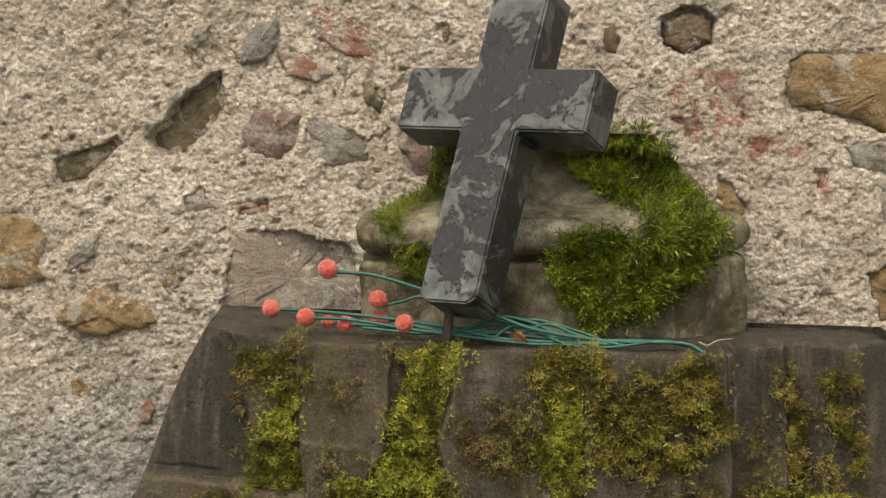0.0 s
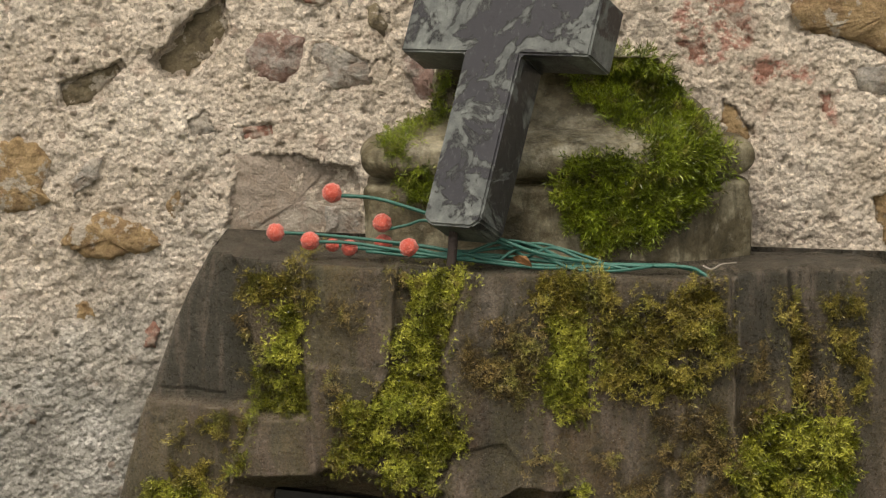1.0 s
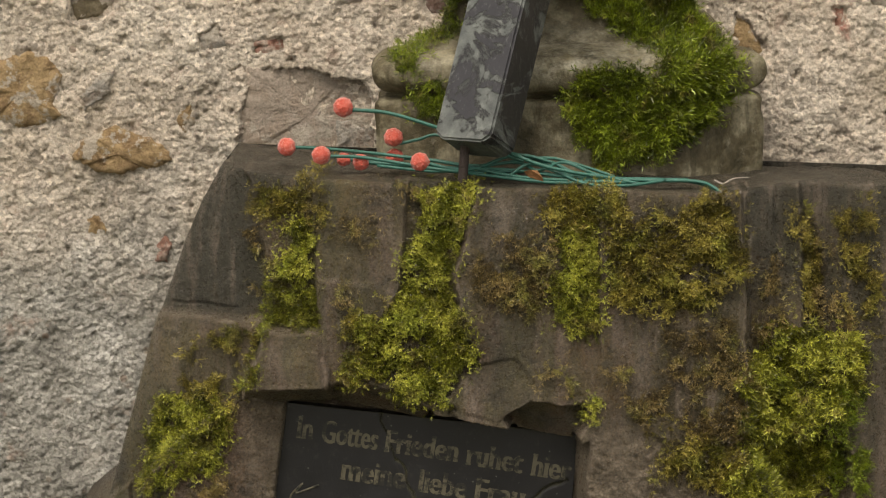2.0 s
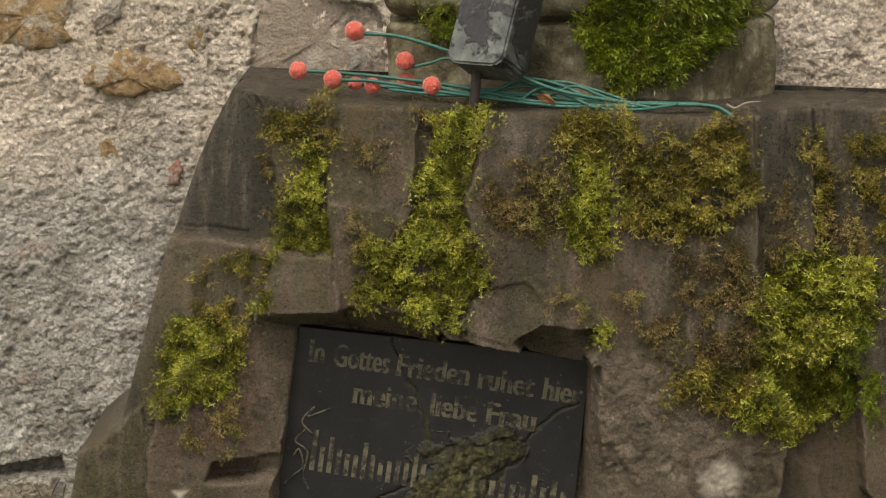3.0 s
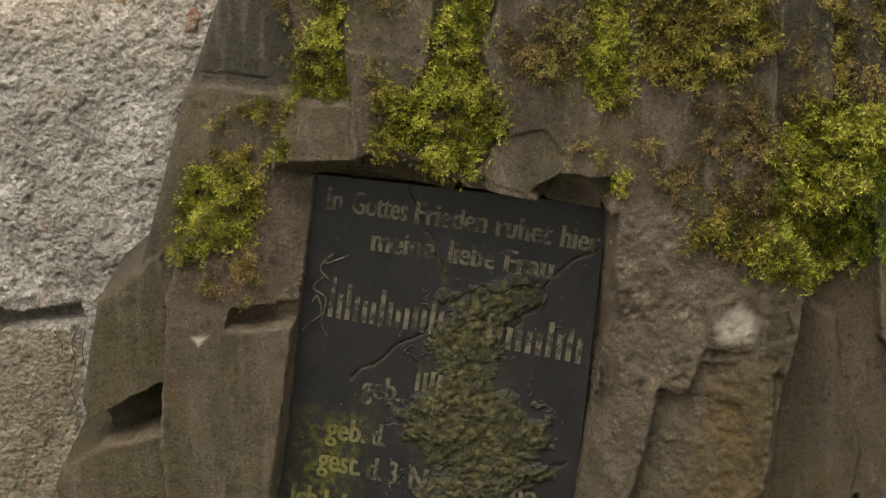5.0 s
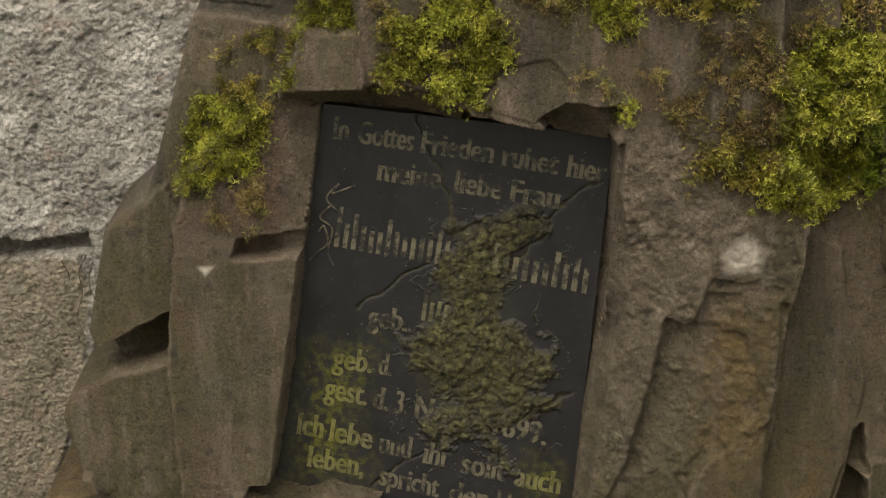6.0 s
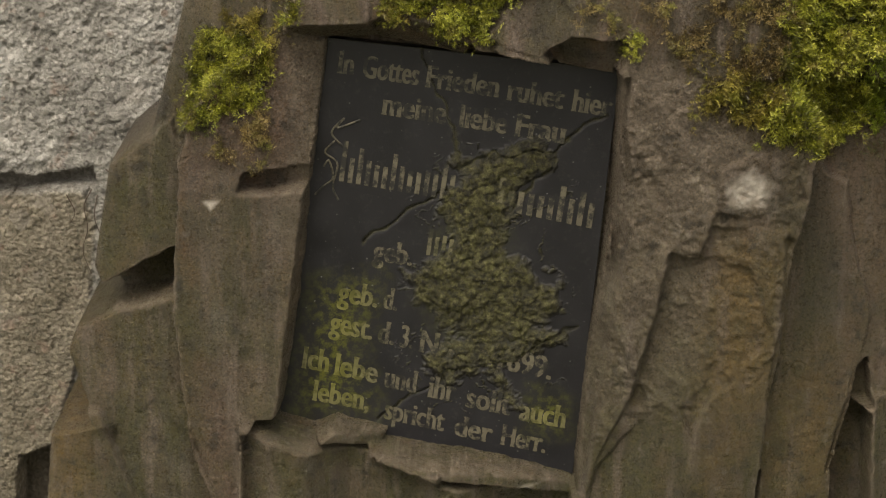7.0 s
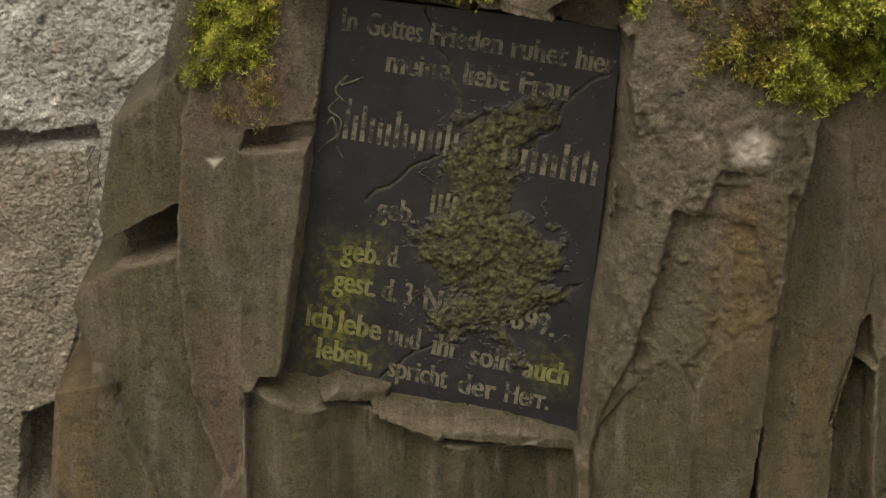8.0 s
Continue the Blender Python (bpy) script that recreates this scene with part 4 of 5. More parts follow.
pale = np.maximum(pale, soft_mask([(-0.008, 0.502), (0.031, 0.513), (0.063, 0.513), (0.012, 0.497)], 0.006, 0.7))
pale = np.maximum(pale, soft_mask([(0.306, 1.208), (0.314, 1.208), (0.314, 1.166), (0.308, 1.160)], 0.005, 0.6))
ashen = soft_mask([(0.125, 0.996), (0.217, 1.009), (0.268, 0.935), (0.243, 0.794), (0.222, 0.689), (0.200, 0.621), (0.137, 0.594), (0.085, 0.524), (0.101, 0.681), (0.126, 0.839)], 0.02)
ashen = np.maximum(ashen, soft_mask([(-0.238, 1.025), (-0.178, 1.026), (-0.208, 0.880), (-0.226, 0.778), (-0.238, 0.778), (-0.236, 0.880)], 0.015, 1.0))
pale = np.clip(pale * 2.4 - 0.9, 0, 1)
pink = np.maximum(soft_mask([(-0.332, 0.938), (-0.251, 1.007), (-0.221, 1.007), (-0.236, 0.880), (-0.273, 0.875), (-0.341, 0.865)], 0.03, 0.8), soft_mask([(0.342, 0.921), (0.463, 0.941), (0.484, 0.617), (0.395, 0.616), (0.374, 0.778)], 0.03, 0.4))
pink = np.maximum(pink, soft_mask([(-0.330, 0.640), (-0.300, 0.650), (-0.280, 0.440), (-0.320, 0.420)], 0.03, 0.9))
rust = np.maximum(soft_mask([(-0.507, 0.583), (-0.472, 0.586), (-0.479, 0.434), (-0.516, 0.434)], 0.025, 0.9), soft_mask([(0.237, 0.794), (0.298, 0.808), (0.303, 0.689), (0.276, 0.595), (0.241, 0.526), (0.241, 0.689)], 0.035, 0.8))
rust = np.maximum(rust, soft_mask([(0.328, 0.624), (0.376, 0.679), (0.379, 0.513), (0.323, 0.456)], 0.04, 0.7))
green = np.clip((0.95 - verts[:, 2]) * 2.4, 0, 0.95)
green = np.maximum(green, soft_mask([(-0.454, 0.837), (-0.424, 0.870), (-0.362, 0.922), (-0.355, 0.837), (-0.364, 0.777), (-0.447, 0.729)], 0.02))
green = np.maximum(green, soft_mask([(-0.489, 0.674), (-0.442, 0.695), (-0.403, 0.695), (-0.444, 0.654), (-0.478, 0.625)], 0.02))
MOSSES = []


def moss(kind, poly, cover=0.9, long=1.0, thick=0.006):
    MOSSES.append((kind, poly, cover, long, thick))


moss("olive", [(-0.225, 1.238), (-0.214, 1.258), (-0.163, 1.266), (-0.160, 1.231), (-0.191, 1.224), (-0.217, 1.230)], 0.8)
moss("bright", [(-0.188, 1.222), (-0.156, 1.225), (-0.149, 1.113), (-0.199, 1.109), (-0.205, 1.137), (-0.185, 1.183)], 0.95)
moss("brown", [(-0.219, 1.222), (-0.186, 1.222), (-0.188, 1.183), (-0.201, 1.150), (-0.224, 1.153)], 0.35)
moss("olive", [(-0.159, 1.255), (-0.136, 1.258), (-0.138, 1.216), (-0.155, 1.207)], 0.55)
moss("brown", [(-0.093, 1.260), (-0.047, 1.262), (-0.047, 1.236), (-0.069, 1.232), (-0.087, 1.246)], 0.5)
moss("brown", [(-0.126, 1.228), (-0.085, 1.225), (-0.090, 1.192), (-0.120, 1.195)], 0.5)
moss("brown", [(-0.133, 1.150), (-0.114, 1.153), (-0.105, 1.135), (-0.120, 1.113)], 0.4)
moss("bright", [(-0.051, 1.263), (0.031, 1.266), (0.006, 1.225), (-0.007, 1.165), (-0.013, 1.132), (-0.041, 1.138), (-0.063, 1.138), (-0.060, 1.189), (-0.045, 1.225)], 1.0, 1.0, 0.008)
moss("bright", [(-0.063, 1.141), (-0.007, 1.144), (0.018, 1.104), (0.013, 1.074), (-0.011, 1.026), (-0.037, 1.031), (-0.085, 1.049), (-0.121, 1.061), (-0.096, 1.122)], 0.95, 1.1, 0.010)
moss("olive", [(-0.120, 1.116), (-0.084, 1.138), (-0.072, 1.092), (-0.085, 1.055), (-0.124, 1.061)], 0.6, 1.2)
moss("olive", [(0.082, 1.246), (0.099, 1.260), (0.167, 1.261), (0.172, 1.226), (0.141, 1.217), (0.094, 1.222)], 0.85, 1.1, 0.008)
moss("brown", [(0.028, 1.195), (0.058, 1.216), (0.094, 1.228), (0.100, 1.195), (0.095, 1.135), (0.071, 1.120), (0.029, 1.138), (0.016, 1.162)], 0.7)
moss("bright", [(0.103, 1.222), (0.144, 1.222), (0.149, 1.105), (0.122, 1.096), (0.095, 1.138), (0.106, 1.183)], 0.9)
moss("olive", [(0.153, 1.206), (0.183, 1.217), (0.207, 1.243), (0.225, 1.226), (0.233, 1.187), (0.272, 1.166), (0.267, 1.132), (0.214, 1.122), (0.157, 1.140)], 0.85, 1.1, 0.008)
moss("olive", [(0.232, 1.249), (0.282, 1.251), (0.306, 1.205), (0.297, 1.169), (0.267, 1.148), (0.234, 1.178)], 0.95, 1.0, 0.010)
moss("brown", [(0.214, 1.114), (0.273, 1.132), (0.302, 1.062), (0.308, 0.988), (0.226, 0.982), (0.168, 1.016), (0.221, 1.068)], 0.62)
moss("brown", [(0.152, 1.080), (0.221, 1.087), (0.225, 1.007), (0.162, 1.019)], 0.3)
moss("brown", [(0.080, 1.071), (0.119, 1.080), (0.123, 1.050), (0.087, 1.043)], 0.3)
moss("bright", [(0.311, 1.072), (0.339, 1.100), (0.363, 1.111), (0.418, 1.105), (0.443, 1.072), (0.420, 1.035), (0.403, 1.010), (0.342, 0.997), (0.312, 0.997)], 0.95, 1.5, 0.014)
moss("bright", [(0.304, 1.070), (0.331, 1.009), (0.395, 0.979), (0.409, 0.948), (0.389, 0.929), (0.360, 0.913), (0.342, 0.900), (0.312, 0.913), (0.278, 0.919), (0.274, 0.941), (0.300, 0.966), (0.305, 0.997)], 0.97, 1.5, 0.014)
moss("olive", [(0.211, 1.011), (0.241, 0.993), (0.265, 0.981), (0.299, 0.975), (0.299, 0.956), (0.277, 0.925), (0.255, 0.944), (0.231, 0.956), (0.207, 0.940), (0.204, 0.956), (0.230, 0.974), (0.208, 0.993)], 0.8, 1.2)
moss("olive", [(-0.281, 1.088), (-0.243, 1.107), (-0.207, 1.099), (-0.229, 1.048), (-0.250, 0.998), (-0.257, 1.023), (-0.293, 1.035), (-0.302, 1.057)], 0.8)
moss("bright", [(-0.232, 1.064), (-0.199, 1.138), (-0.207, 1.085), (-0.226, 1.042)], 0.8)
moss("bright", [(-0.324, 1.035), (-0.257, 1.035), (-0.248, 0.998), (-0.255, 0.957), (-0.283, 0.947), (-0.333, 0.918), (-0.355, 0.947), (-0.349, 0.998)], 0.92, 1.1, 0.008)
moss("brown", [(-0.331, 0.943), (-0.257, 0.956), (-0.246, 0.912), (-0.258, 0.886), (-0.332, 0.892)], 0.3)
moss("bright", [(0.126, 1.038), (0.143, 1.037), (0.144, 1.011), (0.129, 1.011)], 0.9)
moss("olive", [(0.360, 1.239), (0.384, 1.218), (0.389, 1.129), (0.370, 1.126)], 0.75)
moss("olive", [(0.405, 1.239), (0.444, 1.249), (0.456, 1.105), (0.419, 1.117)], 0.6)
moss("brown", [(0.385, 1.218), (0.414, 1.157), (0.419, 1.108), (0.389, 1.120)], 0.5)
moss("brown", [(0.311, 1.142), (0.347, 1.197), (0.356, 1.099), (0.320, 1.087)], 0.4)
moss("olive", [(-0.168, 1.276), (-0.144, 1.279), (-0.141, 1.264), (-0.162, 1.265)], 0.6)
moss("deep", [(0.391, 1.045), (0.427, 1.045), (0.445, 0.906), (0.408, 0.906), (0.399, 0.995)], 0.6)
moss("deep", [(-0.055, 1.352), (-0.018, 1.358), (-0.018, 1.327), (-0.027, 1.321), (-0.052, 1.327)], 0.95)
moss("deep", [(-0.073, 1.399), (-0.052, 1.411), (0.004, 1.427), (-0.009, 1.412), (-0.033, 1.399), (-0.043, 1.368), (-0.064, 1.378)], 0.8)
moss("deep", [(0.183, 1.505), (0.224, 1.506), (0.272, 1.449), (0.310, 1.404), (0.324, 1.364), (0.247, 1.360), (0.203, 1.398), (0.183, 1.430)], 1.0, 1.5, 0.010)
moss("deep", [(0.118, 1.341), (0.146, 1.372), (0.183, 1.368), (0.245, 1.362), (0.306, 1.365), (0.304, 1.331), (0.258, 1.300), (0.202, 1.281), (0.159, 1.255), (0.134, 1.294)], 0.95, 1.5, 0.008)
moss("deep", [(-0.009, 1.470), (0.010, 1.480), (0.004, 1.424), (-0.012, 1.424)], 0.8)
moss("deep", [(0.134, 1.469), (0.187, 1.479), (0.190, 1.423), (0.159, 1.441)], 0.7)
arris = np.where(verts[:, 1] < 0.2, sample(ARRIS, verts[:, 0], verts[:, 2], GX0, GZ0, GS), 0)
humus = np.zeros(len(verts))
for kind, poly, cover, long, thick in MOSSES:
    if kind != "deep":
        humus = np.maximum(humus, soft_mask(poly, 0.008, 0.9 * cover))
headstone = new("headstone")
tagged(headstone, "tall rock-shaped gravestone of dark weathered sandstone overgrown with moss", "gravestone")
ROCK_TREE = BVHTree.FromPolygons(verts.tolist(), faces.tolist())
middle = verts[faces].mean(1)
gi = np.clip(((middle[:, 0] - GX0) / GS).astype(int), 0, NX - 1)
gj = np.clip(((middle[:, 2] - GZ0) / GS).astype(int), 0, NZ - 1)
owner = np.where(np.arange(len(faces)) < (nf - 1) * (nc - 1), RID[gj, gi], 8)
for k, name in enumerate(REGIONS + ["top"]):
    mine = faces[owner == k]
    if len(mine):
        used, back = np.unique(mine, return_inverse=True)
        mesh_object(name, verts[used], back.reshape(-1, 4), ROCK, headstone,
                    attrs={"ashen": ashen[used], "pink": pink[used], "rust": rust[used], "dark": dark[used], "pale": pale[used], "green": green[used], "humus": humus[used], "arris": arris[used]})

# ---- plinth on the headstone ----
PL = [(-0.092, 1.269), (-0.052, 1.263), (0.229, 1.254), (0.329, 1.268)]
xl, x1, x2, xr = PL[0][0], PL[1][0], PL[2][0], PL[3][0] + 0.016
plan = [(xl, 0.165), (x1, 0.135), (x2, 0.135), (xr, 0.215), (xr, 0.295), (xl, 0.295)]
PZ = 1.246
z_of = lambda v: PZ + (590 - v) * 0.000612
levels = [(600, 0.0), (448, 0.0), (441, 0.003), (436, 0.022), (430, 0.020)]
levels += [(395 + 36 * math.cos(a), 0.020 - 0.026 * math.sin(a)) for a in np.linspace(0.15, math.pi - 0.15, 14)]
levels += [(357, 0.026), (350, 0.036), (340, 0.048), (320, 0.062), (290, 0.078), (260, 0.092), (235, 0.104), (218, 0.120), (212, 0.135)]
ring = []
for (a0, b0), (a1, b1) in zip(plan, plan[1:] + plan[:1]):
    k = max(2, int(math.hypot(a1 - a0, b1 - b0) / 0.004))
    ring += [(a0 + (a1 - a0) * i / k, b0 + (b1 - b0) * i / k) for i in range(k)]
ring = np.array(ring)
for _ in range(3):
    ring = (np.roll(ring, 1, 0) + 2 * ring + np.roll(ring, -1, 0)) / 4
mid = np.array([(xl + xr) / 2, 0.24])
vv = np.concatenate([np.linspace(levels[i][0], levels[i + 1][0], max(2, int(abs(levels[i][0] - levels[i + 1][0]) / 6)), endpoint=False) for i in range(len(levels) - 1)] + [[levels[-1][0]]])
oo = np.interp(-vv, [-l[0] for l in levels], [l[1] for l in levels])
pv = []
half = np.array([(xr - xl) / 2, 0.10])
for v, o in zip(vv, oo):
    ol = np.interp(-v, [-600, -352, -338, -325, -210], [o, o, 0.055, 0.076, 0.086])
    orr = np.interp(-v, [-600, -352, -320, -300, -250, -215, -208], [o, o, 0.054, 0.065, 0.090, 0.108, 0.13])
    q = np.stack([xl + ol + (ring[:, 0] - xl) / (xr - xl) * (xr - orr - xl - ol), mid[1] + (ring[:, 1] - mid[1]) * (1 - (0.62 if v > 352 else 0.62 + 0.5 * min(1, (352 - v) / 12)) * o / half[1])], -1)
    z = np.full(len(q), z_of(v))
    ang = np.arange(len(q)) * 0.004
    push = (fbm(ang, z, 0.04, 4, 51) - 0.5) * 0.012 * (1 + (v < 350))
    away = (q - mid) / np.linalg.norm(q - mid, axis=1)[:, None]
    q = q + away * push[:, None]
    pv.append(np.stack([q[:, 0], q[:, 1], z], -1))
nr_, nc_ = len(pv), len(ring)
pv = np.concatenate(pv + [[(0.09, mid[1], z_of(206))]])
idx = np.arange(nr_ * nc_).reshape(nr_, nc_)
nxt = np.roll(idx, -1, 1)
pf = [tuple(f) for f in np.stack([idx[:-1], nxt[:-1], nxt[1:], idx[1:]], -1).reshape(-1, 4).tolist()]
pf += [(int(idx[-1, i]), int(nxt[-1, i]), len(pv) - 1) for i in range(nc_)]
PLINTH_TREE = BVHTree.FromPolygons(pv.tolist(), pf)
plinth = new("moulded_plinth")
tagged(plinth, "weathered moulded stone plinth standing on the headstone, streaked and mossy", "plinth")
zs = pv[[f[0] for f in pf]][:, 2]
for name, lo, hi in (("base_block", -9, z_of(436)), ("roll_moulding", z_of(436), z_of(354)), ("tapered_top", z_of(354), 9)):
    mine = [f for f, z in zip(pf, zs) if lo <= z < hi]
    used = sorted({i for f in mine for i in f})
    back = {v: i for i, v in enumerate(used)}
    mesh_object(name, pv[used], [tuple(back[i] for i in f) for f in mine], PLINTH, plinth,
                attrs={"pale": np.maximum(soft_mask([(0.072, 1.410), (0.245, 1.406), (0.239, 1.371), (0.134, 1.364), (0.072, 1.364)], 0.012, 1.0, pv[used][:, 0], pv[used][:, 2]), soft_mask([(-0.052, 1.399), (-0.002, 1.405), (-0.009, 1.368), (-0.046, 1.364)], 0.012, 0.7, pv[used][:, 0], pv[used][:, 2]))})

# ---- leaning cross ----
cross = new("grave_cross")
tagged(cross, "small black cross with flaking paint leaning back against the plinth", "cross")
WID, DEP = 0.070, 0.053


def cross_body():
    h = WID / 2
    bot, arm0, arm1, top, span = 0.0, 0.197, 0.270, 0.369, 0.1175
    out = [(-h, bot + 0.008), (-h + 0.010, bot), (h - 0.010, bot), (h, bot + 0.008), (h, arm0), (span, arm0), (span, arm1), (h, arm1), (h, top), (-h, top), (-h, arm1), (-span, arm1), (-span, arm0), (-h, arm0)]
    bm = bmesh.new()
    face = bm.faces.new([bm.verts.new((x, 0, z)) for x, z in out])
    ext = bmesh.ops.extrude_face_region(bm, geom=[face])
    bmesh.ops.translate(bm, verts=[v for v in ext["geom"] if isinstance(v, bmesh.types.BMVert)], vec=(0, DEP, 0))
    bmesh.ops.recalc_face_normals(bm, faces=bm.faces)
    bmesh.ops.bevel(bm, geom=list(bm.edges), offset=0.0024, segments=3, affect="EDGES", clamp_overlap=True)
    return bm


body = part("cross_body", cross_body(), CROSS, cross, smooth=True)
body.data.set_sharp_from_angle(angle=radians(28))
worn = body.data.attributes.new("worn", "FLOAT", "FACE")
worn.data.foreach_set("value", np.array([1.0 if f.normal.y < -0.4 else 0.35 for f in body.data.polygons], dtype=np.float32))
cross.matrix_world = Matrix.Translation((0.0025, 0.012, 1.3101)) @ Euler((0, 0, radians(-32.1))).to_matrix().to_4x4() @ Euler((radians(-25.8), 0, 0)).to_matrix().to_4x4()
to_cross = cross.matrix_world.inverted()
PIN = (to_cross @ Vector((0.0072, 0.0350, 1.3041)), to_cross @ Vector((0.0054, 0.0350, 1.2799)), to_cross @ Vector((0.0036, 0.0360, 1.2568)))

# ---- wire stems with sugared berries ----
def tube(pts, radius, sides=7, end=1.0):
    """A round wire through points, gently curved."""
    p = [Vector(q) for q in pts]
    p = [p[0] * 2 - p[1]] + p + [p[-1] * 2 - p[-2]]
    line = []
    for i in range(1, len(p) - 2):
        for k in range(8):
            u = k / 8
            line.append(0.5 * (2 * p[i] + (p[i + 1] - p[i - 1]) * u + (2 * p[i - 1] - 5 * p[i] + 4 * p[i + 1] - p[i + 2]) * u * u + (3 * p[i] - p[i - 1] - 3 * p[i + 1] + p[i + 2]) * u ** 3))
    line.append(p[-2])
    bm = bmesh.new()
    rings = []
    for i, c in enumerate(line):
        d = (line[min(i + 1, len(line) - 1)] - line[max(i - 1, 0)]).normalized()
        a = d.cross(Vector((0, 0.3, 1))).normalized()
        b = d.cross(a)
        r = radius * (1 + (end - 1) * i / len(line))
        rings.append([bm.verts.new(c + r * (math.cos(2 * math.pi * k / sides) * a + math.sin(2 * math.pi * k / sides) * b)) for k in range(sides)])
    for r0, r1 in zip(rings, rings[1:]):
        for k in range(sides):
            bm.faces.new((r0[k], r0[(k + 1) % sides], r1[(k + 1) % sides], r1[k]))
    bm.faces.new(rings[0])
    bm.faces.new(rings[-1])
    return bm


part("iron_pin", tube(PIN, 0.0052, 10), IRON, cross, "thin rusty iron pin under the cross", smooth=True)


def berry(centre, radius, parent, seed):
    bm = bmesh.new()
    bmesh.ops.create_icosphere(bm, subdivisions=4, radius=radius, matrix=Matrix.Translation(centre))
    for v in bm.verts:
        d = (v.co - Vector(centre)).normalized()
        v.co += d * radius * (0.10 * noise.noise(d * 3 + Vector((seed, 0, 0))) + 0.06 * noise.noise(d * 16 + Vector((0, seed, 0))))
    ob = part("berry", bm, BERRY, parent, "round red berry with a sugared coat", smooth=True)
    return ob


spray = new("artificial_berry_spray")
tagged(spray, "green wire stems with red sugared berries lying on headstone", "decoration")
STEMS = [
    ([(-0.1167, 0.0750, 1.3353), (-0.0752, 0.0700, 1.3322), (-0.0236, 0.0650, 1.3175), (0.0460, 0.0600, 1.2937), (0.1001, 0.0500, 1.2755), (0.1785, 0.0500, 1.2634), (0.2504, 0.0450, 1.2622), (0.2705, 0.0350, 1.2570), (0.2812, 0.0280, 1.2471)], ((-0.1239, 0.0750, 1.3378), 0.0105), 0.0021),
    ([(-0.1800, 0.0900, 1.2931), (-0.1369, 0.0850, 1.2913), (-0.0817, 0.0800, 1.2864), (-0.0146, 0.0700, 1.2790), (0.0579, 0.0500, 1.2670), (0.1182, 0.0500, 1.2622), (0.1903, 0.0450, 1.2604)], ((-0.1861, 0.0900, 1.2931), 0.0098), 0.0019),
    ([(-0.1422, 0.0700, 1.2858), (-0.0996, 0.0700, 1.2839), (-0.0266, 0.0600, 1.2736), (0.0398, 0.0500, 1.2664), (0.1060, 0.0450, 1.2604), (0.1846, 0.0500, 1.2622)], ((-0.1476, 0.0700, 1.2864), 0.0100), 0.0019),
    ([(-0.1216, 0.0850, 1.2802), (-0.0757, 0.0800, 1.2771), (-0.0146, 0.0700, 1.2735), (0.0521, 0.0600, 1.2724), (0.1064, 0.0550, 1.2664), (0.1605, 0.0500, 1.2622)], ((-0.1241, 0.0850, 1.2802), 0.0075), 0.0018),
    ([(-0.1013, 0.0800, 1.2778), (-0.0512, 0.0750, 1.2747), (0.0097, 0.0600, 1.2694), (0.0702, 0.0600, 1.2706), (0.1305, 0.0550, 1.2645), (0.2449, 0.0500, 1.2616), (0.2790, 0.0350, 1.2497)], ((-0.1055, 0.0800, 1.2778), 0.0090), 0.0021),
    ([(-0.0635, 0.0850, 1.2974), (-0.0421, 0.0850, 1.3023), (-0.0220, 0.0850, 1.3067), (0.0219, 0.0750, 1.2943), (0.0703, 0.0650, 1.2809)], ((-0.0702, 0.0850, 1.3042), 0.0102), 0.0017),
    ([(-0.0638, 0.0950, 1.2802), (-0.0269, 0.0900, 1.2789), (0.0220, 0.0800, 1.2741), (0.0889, 0.0750, 1.2833), (0.1221, 0.0700, 1.2784), (0.1671, 0.0600, 1.2651)], ((-0.0693, 0.0950, 1.2808), 0.0098), 0.0017),
    ([(-0.0358, 0.0650, 1.2791), (0.0097, 0.0600, 1.2718), (0.0583, 0.0700, 1.2864), (0.0948, 0.0700, 1.2809), (0.1369, 0.0600, 1.2651), (0.2027, 0.0500, 1.2622)], ((-0.0412, 0.0650, 1.2797), 0.0102), 0.0020),
    ([(-0.0875, 0.0700, 1.2754), (-0.0145, 0.0600, 1.2706), (0.0583, 0.0700, 1.2790), (0.0852, 0.0550, 1.2725), (0.1130, 0.0700, 1.2790), (0.1487, 0.0550, 1.2676), (0.1959, 0.0400, 1.2593)], None, 0.0018),
    ([(0.0519, 0.0500, 1.2658), (0.0763, 0.0600, 1.2785), (0.1063, 0.0550, 1.2700), (0.1358, 0.0400, 1.2599), (0.1775, 0.0350, 1.2588), (0.2203, 0.0450, 1.2629)], None, 0.0018),
    ([(0.0585, 0.0800, 1.2876), (0.0889, 0.0750, 1.2796), (0.1157, 0.0600, 1.2669), (0.1665, 0.0500, 1.2634), (0.2449, 0.0500, 1.2634)], None, 0.0018),
]
for k, (pts, head, r) in enumerate(STEMS):
    part("wire_stem", tube(pts, r), WIRE, spray, smooth=True)
    if head:
        berry(*head, spray, k)
leaf = bmesh.new()
lv = [leaf.verts.new((x, 0.002 * math.cos(9 * x * 40) + 0.3 * z * z * 40, z)) for x, z in [(-0.012, 0.001), (-0.006, 0.005), (0.002, 0.006), (0.009, 0.002), (0.013, -0.003), (0.004, -0.004), (-0.006, -0.003)]]
leaf.faces.new(lv)
bmesh.ops.solidify(leaf, geom=list(leaf.faces), thickness=0.0006)
dry = part("dry_leaf", leaf, LEAF)
dry.matrix_world = Matrix.Translation((0.0797, 0.0350, 1.2697)) @ Euler((0.3, 0.35, 0.2)).to_matrix().to_4x4()
tagged(dry, "small curled brown dead leaf caught among the wires", "leaf")

